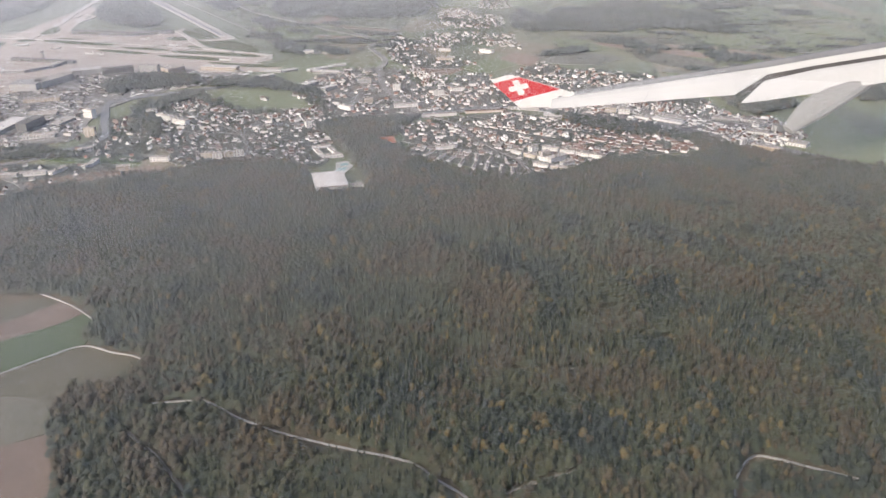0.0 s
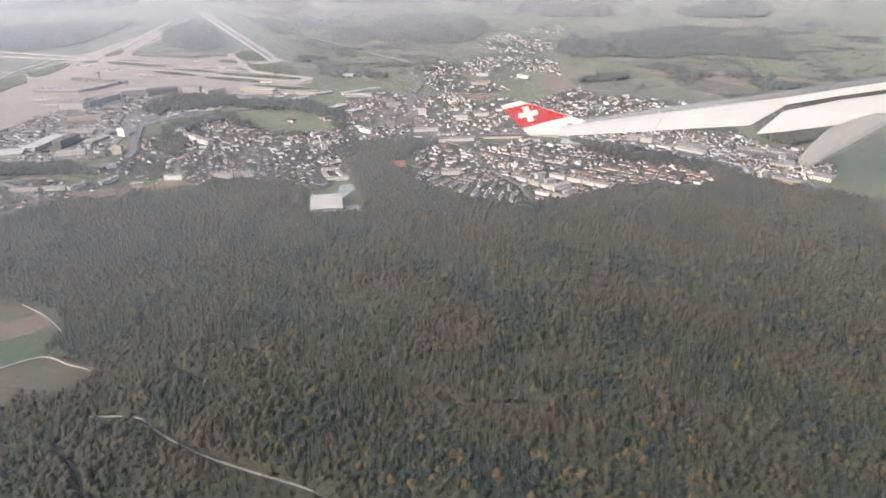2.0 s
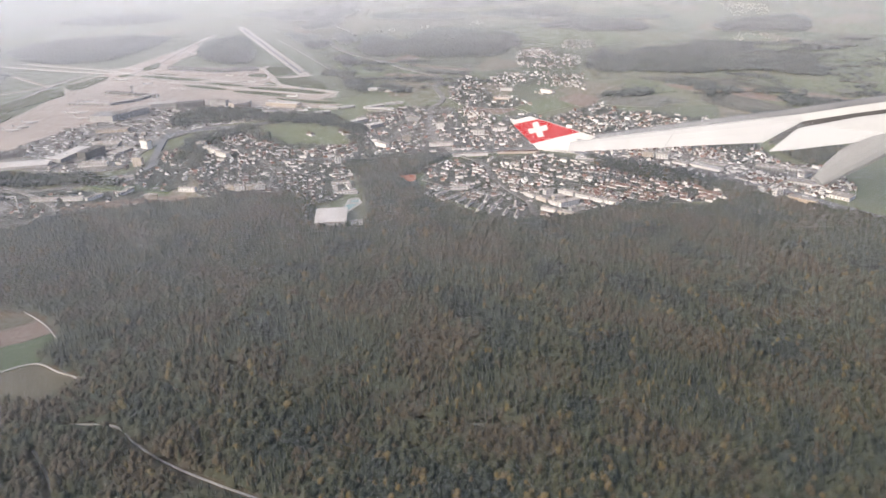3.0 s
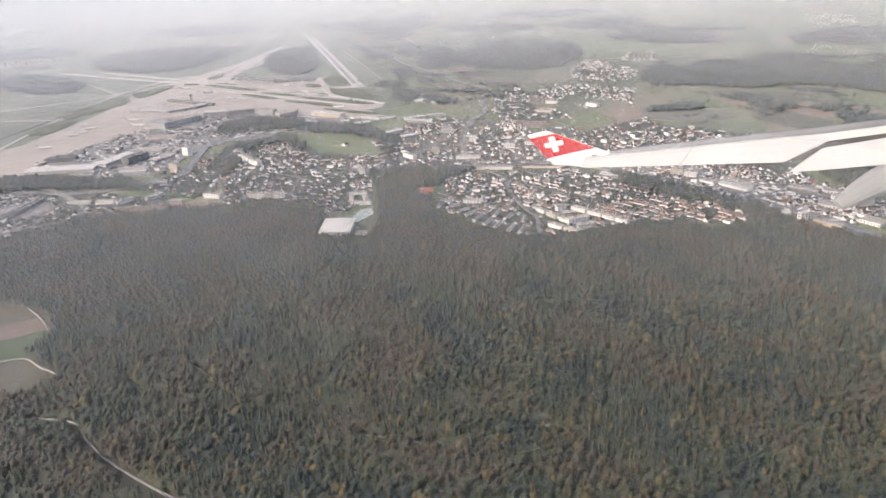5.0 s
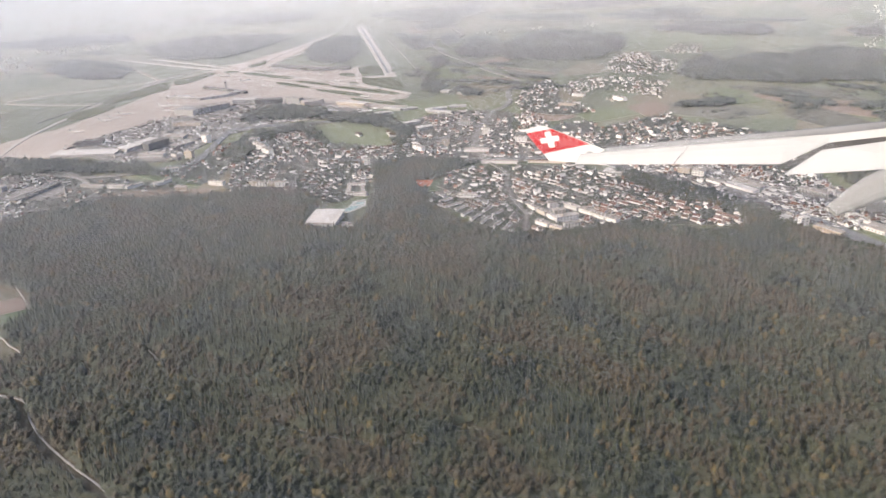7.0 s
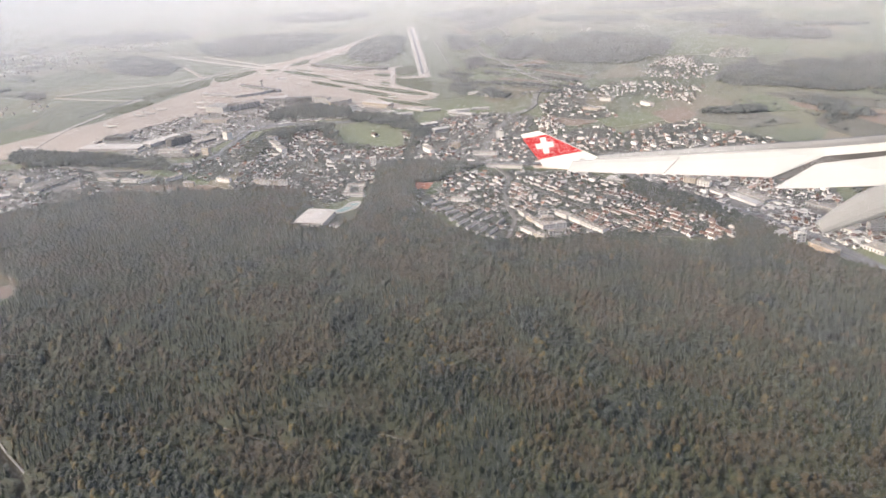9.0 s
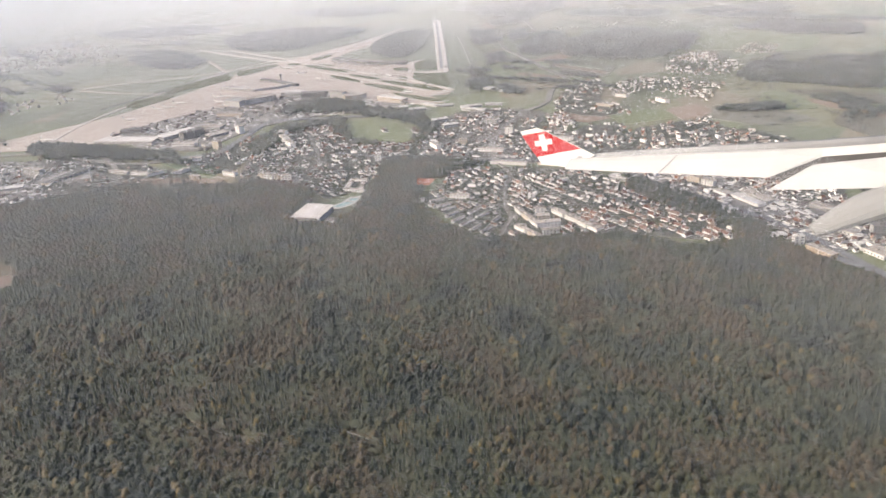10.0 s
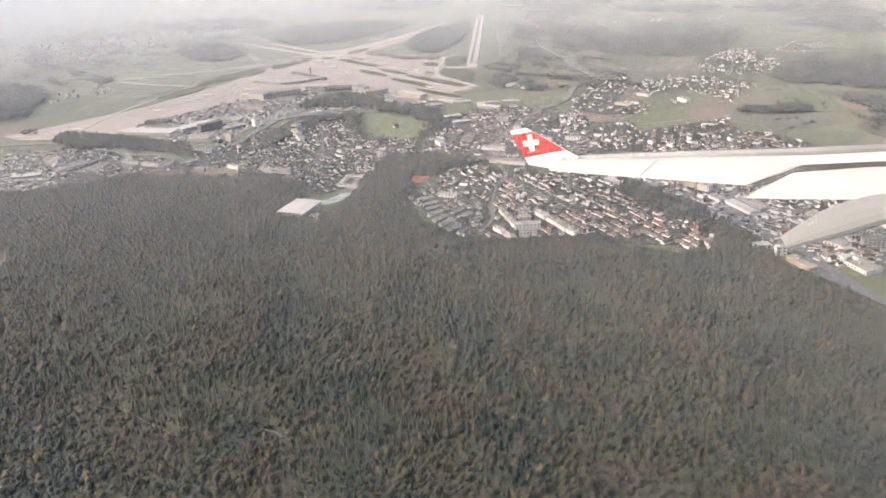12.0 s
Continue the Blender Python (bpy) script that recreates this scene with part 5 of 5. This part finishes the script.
HOMES = [homestead(), homestead(), homestead(), flatblock(1.8)]
LOTS = []
for name, poly, step, turn, fill, lab in (
    ("near", T3, 7.0, -0.5, 0.78, ""), ("near", T1, 6.6, 0.4, 0.62, ""),
    ("town_houses", T2, 7.6, 0.3, 0.5, "white and grey houses of the town centre"), ("town_houses", T5, 7.4, -0.4, 0.5, "white houses of the eastern town"), *(("town_houses", t, 6.4, 0.3, 0.46, "white houses of the upper village") for t in T4),
    ("town_houses", T8, 6.6, -0.6, 0.62, "sheds and houses of the works quarter"), ("town_houses", TN, 9.0, 0.2, 0.5, "houses on the road out of town"), ("town_houses", T9, 11.0, 0.4, 0.5, "houses beside the wood"), *(("town_houses", t, 13.0, 0.2, 0.45, "white houses of a far village") for t in TF), ("town_houses", T13, 12.0, 0.4, 0.55, "sheds and houses of the western quarter"), ("town_houses", T12, 9.0, 0.4, 0.6, "houses beside the motorway"), ("sheds", TA, 13.0, 0.3, 0.6, "sheds behind the airport terminals"),
):
    rows = poly is T3
    x, y = terraces(poly, 5.3, 7.6, turn) if rows else scatter(poly, step, turn, 0.3)
    k = free(x, y, 2.2 if rows else step * 0.35) & (rng.random(len(x)) < fill + 0.7 * patches(x, y, 0.022, 12.3))
    for pts, w, *_ in ROAD_LINES + STREETS:
        k &= ~beside(x, y, pts, w / 2 + 1.8)
    x, y = x[k], y[k]
    if not len(x):
        continue
    LOTS.append(np.stack((x, y), 1))
    if name == "near":
        order = np.argsort(y)
        take, rest = order[:98], order[98:]
        for i in take:
            place(MODELS[rng.choice(5, p=(0.32, 0.27, 0.1, 0.11, 0.2))], x[i], y[i], turn + (0 if rows and rng.random() < 0.8 else rng.choice((0, math.pi / 2))) + rng.normal(0, 0.09), rng.uniform(0.56, 0.78))
        x, y = x[rest], y[rest]
        name, lab = "town_houses", "white suburban houses with brown and grey roofs"
    which = rng.choice(4, len(x), p=(0.27, 0.26, 0.24, 0.23)) if name != "sheds" else np.full(len(x), 3)
    tint = np.clip(rng.uniform(-0.05, 0.42, len(x)), 0, 1) if name != "sheds" else rng.uniform(0.34, 0.62, len(x))
    low = min(b for _, b in poly)
    size = rng.uniform(3.0, 4.5, len(x)) * (0.72 if low > 1350 else 0.85 if low > 1000 else 1.0)
    tall = np.where(which == 3, rng.uniform(1.9, 3.8, len(x)), rng.uniform(2.8, 4.0, len(x))) * (0.7 if low > 1350 else 0.85 if low > 1000 else 1.0)
    many(name, HOMES, which, x, y, size, tall, tint, "homes", lab, "houses", turn + rng.choice((0, math.pi / 2), len(x)) + 1.2 * patches(x, y, 0.012, 4.4) + rng.normal(0, 0.1, len(x)))

# garden trees of the towns
LOTS = np.concatenate(LOTS)
for poly, step in ((T1, 3.5), (T2, 4.0), (T3, 3.3), *((t, 5.0) for t in T4), (T5, 3.9), (T8, 9.0), (T9, 4.0), (T12, 3.6), (TN, 4.6), (T13, 5.5), (TA, 11.0)):
    x, y = scatter(poly, step)
    k = free(x, y, 0.4) & (rng.random(len(x)) < 0.9)
    x, y = x[k], y[k]
    near = LOTS[inside(*LOTS.T, poly)]
    k = np.hypot(x[:, None] - near[None, :, 0], y[:, None] - near[None, :, 1]).min(1) > 2.9
    for pts, w, *_ in ROAD_LINES + STREETS:
        k &= ~beside(x, y, pts, w / 2 + 0.8)
    x, y = x[k], y[k]
    n = len(x)
    many("garden_trees", FAR, rng.integers(0, 8, n), x, y, rng.uniform(2.8, 4.8, n), rng.uniform(1.3, 3.4, n), np.clip(0.34 + 0.5 * patches(x, y, 0.03, 2.2) + rng.normal(0, 0.14, n), 0.05, 0.95), "leaves", "dark garden trees between the houses", "trees")


# parked cars and lorries on the yards
CAR = (np.array([(x, y, z) for z, k in ((0.0, 1.0), (0.55, 1.0), (1.0, 0.7)) for x, y in ((-0.5 * k, -0.22), (0.5 * k, -0.22), (0.5 * k, 0.22), (-0.5 * k, 0.22))]),
       np.array([t for o in (0, 4) for i in range(4) for t in ((o + i, o + (i + 1) % 4, o + 4 + (i + 1) % 4), (o + i, o + 4 + (i + 1) % 4, o + 4 + i))] + [(8, 9, 10), (8, 10, 11)]), np.zeros(18))
for poly, step in ((T8, 3.6), (TA, 5.0)):
    x, y = scatter(poly, step, -0.6, 0.2)
    k = free(x, y, 1.0) & (patches(x, y, 0.03, 5.5) > 0.05)
    x, y = x[k], y[k]
    n = len(x)
    many("parked_cars", [CAR], np.zeros(n, int), x, y, rng.uniform(2.0, 3.6, n), rng.uniform(0.7, 1.2, n), rng.choice((0.0, 0.1, 0.3, 0.5, 0.6), n), "homes", "white, grey and dark cars parked on the yards", "cars")


for lot in ([(227, 734), (252, 714), (264, 745), (239, 754)], [(281, 693), (295, 677), (301, 693), (286, 702)], [(306, 702), (318, 694), (326, 708), (314, 716)]):
    x, y = terraces(lot, 1.25, 3.4, -0.66)
    k = free(x, y, 0.2)
    x, y = x[k], y[k]
    n = len(x)
    many("parked_cars", [CAR], np.zeros(n, int), x, y, rng.uniform(1.7, 2.1, n), rng.uniform(0.55, 0.75, n), rng.choice((0.0, 0.0, 0.1, 0.3, 0.5, 0.6), n), "homes", "white and dark cars parked in rows", "cars", 0.9 + rng.normal(0, 0.06, n))


# lorries, vans and stacked goods on the yards of the works
CRATE = (np.array([(x, y, z) for z in (0, 1) for x, y in ((-0.5, -0.2), (0.5, -0.2), (0.5, 0.2), (-0.5, 0.2))]), np.array([(0, 1, 5), (0, 5, 4), (1, 2, 6), (1, 6, 5), (2, 3, 7), (2, 7, 6), (3, 0, 4), (3, 4, 7), (4, 5, 6), (4, 6, 7)]), np.zeros(10))
for poly, step in ((T8, 6.5), (TA, 9.0), (T13, 9.0)):
    x, y = scatter(poly, step, -0.6, 0.3)
    k = free(x, y, 0.5) & (patches(x, y, 0.025, 8.8) > -0.15)
    x, y = x[k], y[k]
    n = len(x)
    many("lorries", [CRATE], np.zeros(n, int), x, y, rng.uniform(3.0, 7.0, n), rng.uniform(1.0, 1.8, n), rng.choice((0.0, 0.05, 0.12, 0.3, 0.6, 0.75), n), "homes", "white and grey lorries and goods on the yards", "lorries", -0.6 + rng.choice((0, 1.57), n) + rng.normal(0, 0.1, n))


# ---- parked airliners ----
def airliner(x, y, turn):
    root = thing("airliner", Matrix.Translation((x, y, G + 0.4)) @ Matrix.Rotation(turn, 4, "Z"), "small white airliner parked on the apron", "airliner", "parked airliners")
    bm = bmesh.new()
    rings = []
    for u, r, z in ((-9, 0.25, 2.2), (-6, 0.8, 1.9), (-2, 1.0, 1.7), (6, 1.0, 1.7), (8.4, 0.7, 1.6), (9.4, 0.1, 1.5)):
        rings.append([bm.verts.new((u, r * math.cos(a * math.pi / 4), z + r * math.sin(a * math.pi / 4))) for a in range(8)])
    for p, q in zip(rings, rings[1:]):
        for a in range(8):
            bm.faces.new((p[a], p[(a + 1) % 8], q[(a + 1) % 8], q[a]))
    bm.faces.new(rings[0][::-1]), bm.faces.new(rings[-1])
    part("fuselage", bm, "plaster_white", root)
    for s in (-1, 1):
        part("wing", slab(bmesh.new(), [(2.5, 0.8 * s), (-2.2, 8.5 * s), (-3.2, 8.5 * s), (-1.5, 0.8 * s)], 1.2, 1.5), "white_roof", root)
        bm = bmesh.new()
        bmesh.ops.create_cone(bm, cap_ends=True, segments=8, radius1=0.45, radius2=0.35, depth=1.8, matrix=Matrix.Translation((1.4, 3 * s, 0.8)) @ Matrix.Rotation(math.pi / 2, 4, "Y"))
        part("engine", bm, "wing_metal", root)
        bm = bmesh.new()
        bmesh.ops.create_cone(bm, cap_ends=True, segments=8, radius1=0.4, radius2=0.4, depth=0.4, matrix=Matrix.Translation((-0.5, 1 * s, 0.35)) @ Matrix.Rotation(math.pi / 2, 4, "X"))
        part("wheel", bm, "glazing", root)
    bm = slab(bmesh.new(), [(-6.5, 0), (-9.4, 0), (-9.8, 3.2), (-8.6, 3.2)], -0.12, 0.12)
    bmesh.ops.rotate(bm, verts=bm.verts[:], matrix=Matrix.Rotation(math.pi / 2, 3, "X"))
    bmesh.ops.translate(bm, verts=bm.verts[:], vec=(0, 0, 2.2))
    part("tail_fin", bm, "wing_white", root)
    return root


jet = airliner(-579, 651, 0.4)
for x, y, t in ((-568, 763, 0.4), (-577, 836, 0.4), (-582, 860, 0.5), (-579, 821, 0.3), (-558, 1100, 1.2), (-498, 1068, 2.6), (-481, 1064, 2.4), (-449, 1208, 2.2), (-458, 1169, 2.6), (-514, 1191, 2.0), (-534, 1196, 2.0), (-553, 1197, 2.0), (-573, 1203, 2.0), (-300, 1027, 2.9), (-582, 966, 0.9), (-582, 974, 0.9), (-557, 911, 0.2), (-528, 886, 0.2), (-548, 918, 0.2), (-574, 973, 0.9), (-495, 1190, 2.0), (-621, 1129, 0.4), (-401, 1125, 2.6)):
    copy_thing(jet, Matrix.Translation((x, y, G + 0.4)) @ Matrix.Rotation(t, 4, "Z"))


# ---- the wing ahead of the window: tapered span, winglet, flap and flap fairing ----
span, chord = Vector((0.972, -0.235, 0.02)).normalized(), Vector((0.235, 0.972, 0)).normalized()


def wing_axes(lean):
    w = (chord * math.cos(radians(lean)) + Vector((0, 0, 1)) * math.sin(radians(lean))).normalized()
    n = span.cross(w).normalized()
    w = n.cross(span)
    return Matrix((span, w, n)).transposed().to_4x4()


wing = thing("aircraft_wing", Matrix.Translation((117.6, 680.6, 39.7)), "white airliner wing with a red winglet, in flight", "aircraft wing")


def loft(stations):
    """Aerofoil sections (along, front, back, thickness), closed at both ends."""
    bm = bmesh.new()
    rings = []
    for s, le, te, th in stations:
        c = le - te
        prof = [(te, 0)] + [(te + c * u, th * k) for u, k in ((0.3, 0.55), (0.6, 0.9), (0.85, 0.8), (0.97, 0.35))] + [(le, 0)] + [(te + c * u, -th * k) for u, k in ((0.97, 0.3), (0.85, 0.6), (0.5, 0.6), (0.2, 0.25))]
        rings.append([bm.verts.new((s, w, n)) for w, n in prof])
    k = len(rings[0])
    for p, q in zip(rings, rings[1:]):
        for i in range(k):
            bm.faces.new((p[i], q[i], q[(i + 1) % k], p[(i + 1) % k]))
    bm.faces.new(rings[0]), bm.faces.new(rings[-1][::-1])
    bmesh.ops.recalc_face_normals(bm, faces=bm.faces[:])
    return bm


def on_wing(name, bm, material, label="", lean=35, parent=wing, smooth=False):
    bmesh.ops.transform(bm, matrix=wing_axes(lean), verts=bm.verts[:])
    return part(name, bm, material, parent, label, smooth)


on_wing("wing_panel", loft([(-27, -3.5, -14.7, 0.6), (-6, 2.5, -11.5, 1.2), (27, 10.5, -6.5, 1.8), (76, 22.5, 1.4, 2.6), (128, 35.5, 9.6, 3.4), (154.5, 41.5, 33.5, 2.4), (192, 52.5, 45, 2.6), (266, 72.5, 65, 3.0), (420, 112, 104, 3.6)]), "wing_white", "smooth white upper wing skin", smooth=False)
on_wing("slat", loft([(-22, -0.2, -3.2, 0.7), (-6, 6.3, 2.6, 1.3), (27, 15.7, 10.6, 1.9), (90, 31.6, 26.1, 2.8), (148, 46.2, 40.3, 3.4), (190, 58.3, 52.2, 3.6), (266, 78.9, 72.6, 3.8), (420, 120, 112.2, 4.2)]), "wing_metal", "bare grey leading-edge slat")
on_wing("flap", loft([(133.8, 2.0, 0.6, 0.5), (152, 26.6, 4.5, 1.6), (193, 41.3, 15.2, 2.2), (260, 59, 33, 2.6), (420, 101, 78, 3.0)]), "wing_white", "white flap with a dark gap ahead of it")
# a dark sheet fills the slot; its shade is put into the colour
on_wing("flap_slot_shade", loft([(132, 10, 7, 0.2), (155, 34.5, 24, 0.3), (193, 46, 38, 0.3), (420, 105, 98, 0.3)]), "wing_shadow", "dark sheet as painted shade in the slot between wing and flap")
on_wing("panel_joint", slab(bmesh.new(), [(59.0, 16.3), (59.1, 16.3), (53.28, -3.0), (53.2, -3.0)], 1.9, 2.35), "wing_shadow", "thin dark aileron joint")
bm = bmesh.new()
rings = []
for s, c, r, drop in ((170.5, -23.8, 5.2, -2.0), (172, -22, 5.8, -2.0), (181, -11, 8.8, -2.5), (192, 1, 11.5, -3.0), (206, 14, 12.0, -3.5), (235, 38, 9.0, -3.5)):
    rings.append([bm.verts.new((s - 0.76 * r * math.cos(a), c + 0.65 * r * math.cos(a), drop + 0.45 * r * math.sin(a))) for a in np.linspace(0, 2 * math.pi, 14, endpoint=False)])
for p, q in zip(rings, rings[1:]):
    for i in range(14):
        bm.faces.new((p[i], p[(i + 1) % 14], q[(i + 1) % 14], q[i]))
bm.faces.new(rings[0][::-1]), bm.faces.new(rings[-1])
bmesh.ops.recalc_face_normals(bm, faces=bm.faces[:])
# the fairing's shade is put into its grey colour
on_wing("flap_fairing", bm, "wing_grey", "canoe-shaped flap fairing, painted greyer for its shade")
WL = [(-84.5, 12.2), (-66.3, 17.5), (-40, 11.5), (-6.1, 3.3), (-27, -10.0), (-56.3, -11.7)]
winglet = on_wing("winglet", slab(bmesh.new(), WL, -0.6, 0.6), "wing_white", "white swept winglet with a red band", 75)
on_wing("red_band", slab(bmesh.new(), [(-81.3, 8.6), (-79.5, 9.6), (-58.0, 15.4), (-40, 11.0), (-20.2, 6.2), (-40, 0.5), (-62.3, -6.6)], 0.5, 0.75), "wing_red", "bright red painted band", 75, winglet)
bm = bmesh.new()
c, u, v = Vector((-57.9, 6.2)), Vector((17.3, 4.7)).normalized() * 8.9, Vector((-7.0, 12.9)).normalized() * 7.2
k = 0.33
slab(bm, [tuple(c + u * a + v * b) for a, b in ((-1, -k), (-k, -k), (-k, -1), (k, -1), (k, -k), (1, -k), (1, k), (k, k), (k, 1), (-k, 1), (-k, k), (-1, k))], 0.7, 0.95)
on_wing("white_cross", bm, "wing_white", "white painted cross", 75, winglet)

# ---- haze imitated by fine opaque strips: banks clear at the foot, denser to the west over the airfield ----
def mist_bank(r, reach, top, most, full, pitch, slant, thin=0.0):
    """Fine opaque strips that imitate haze, on a slope that rises away from the valley's middle, running up it at a
    slant; most: the share of it that they fill above the height full; thin: the upper part over which they thin out to
    nothing.
    """
    n, m = int(radians(217) * (r + reach / 2) / pitch), 9
    start = (np.arange(n) + np.random.default_rng(n).uniform(-0.3, 0.3, n))[:, None] * radians(217) / n
    u = np.linspace(0, 1, m + 1)[None]
    ang = radians(-5) + start + slant * reach / r * u
    k = np.clip((top - G) * u / (full - G), 0, 1)
    west = np.clip((500 - (190 + r * np.cos(ang))) / 1200, 0, 1)
    share = most * k * k * (3 - 2 * k) * (0.33 + 0.67 * west) * (np.clip((1 - u) / thin, 0, 1) if thin else 1.0) + 0.002
    verts = []
    for side in (-0.5, 0.5):
        a, rad, z = ang + side * share * radians(217) / n, r + reach * u + 0 * ang, G + 0.1 + (top - G) * u + 0 * ang
        verts.append(np.stack((190 + rad * np.cos(a), 60 + rad * np.sin(a), z), -1))
    a = (np.arange(n)[:, None] * (m + 1) + np.arange(m)[None]).ravel()
    b = a + n * (m + 1)
    tris = np.concatenate((np.stack((a, b, b + 1), -1), np.stack((a, b + 1, a + 1), -1)))
    ob = new("mist", mesh_of("mist", np.concatenate([v.reshape(-1, 3) for v in verts]), tris, np.zeros(len(tris)), "mist"))
    return tagged(ob, "pale opaque strips imitating haze over the plain", "mist", "", "stuff")


def mist_veil(z, share, pitch):
    """A level veil of fine pale strips below the aircraft, added to lift dark tones."""
    n, m = int(1300 / pitch), 12
    y = (110 + (np.arange(n) + np.random.default_rng(5).uniform(-0.3, 0.3, n)) * pitch)[:, None]
    x = np.linspace(-900, 1000, m + 1)[None] + 0 * y
    verts = [np.stack((x, y + side * share * pitch + 0.12 * (x - 50), z + 0 * x), -1) for side in (-0.5, 0.5)]
    a = (np.arange(n)[:, None] * (m + 1) + np.arange(m)[None]).ravel()
    b = a + n * (m + 1)
    tris = np.concatenate((np.stack((a, a + 1, b + 1), -1), np.stack((a, b + 1, b), -1)))
    ob = new("mist", mesh_of("mist", np.concatenate([v.reshape(-1, 3) for v in verts]), tris, np.zeros(len(tris)), "haze"))
    return tagged(ob, "level pale strips added to lift the darks of wood and town", "mist", "", "stuff")


# added strips that lighten the shaded parts of everything below
mist_veil(60, 0.029, 0.3)
mist_bank(330, 470, 105, 0.138, 55, 0.45, 0.8, 0.5)
mist_bank(880, 520, 190, 0.41, 105, 0.6, 0.9)
mist_bank(1350, 520, 190, 0.33, 110, 0.7, -0.5)
mist_bank(1950, 520, 190, 0.24, 100, 1.3, -0.9)
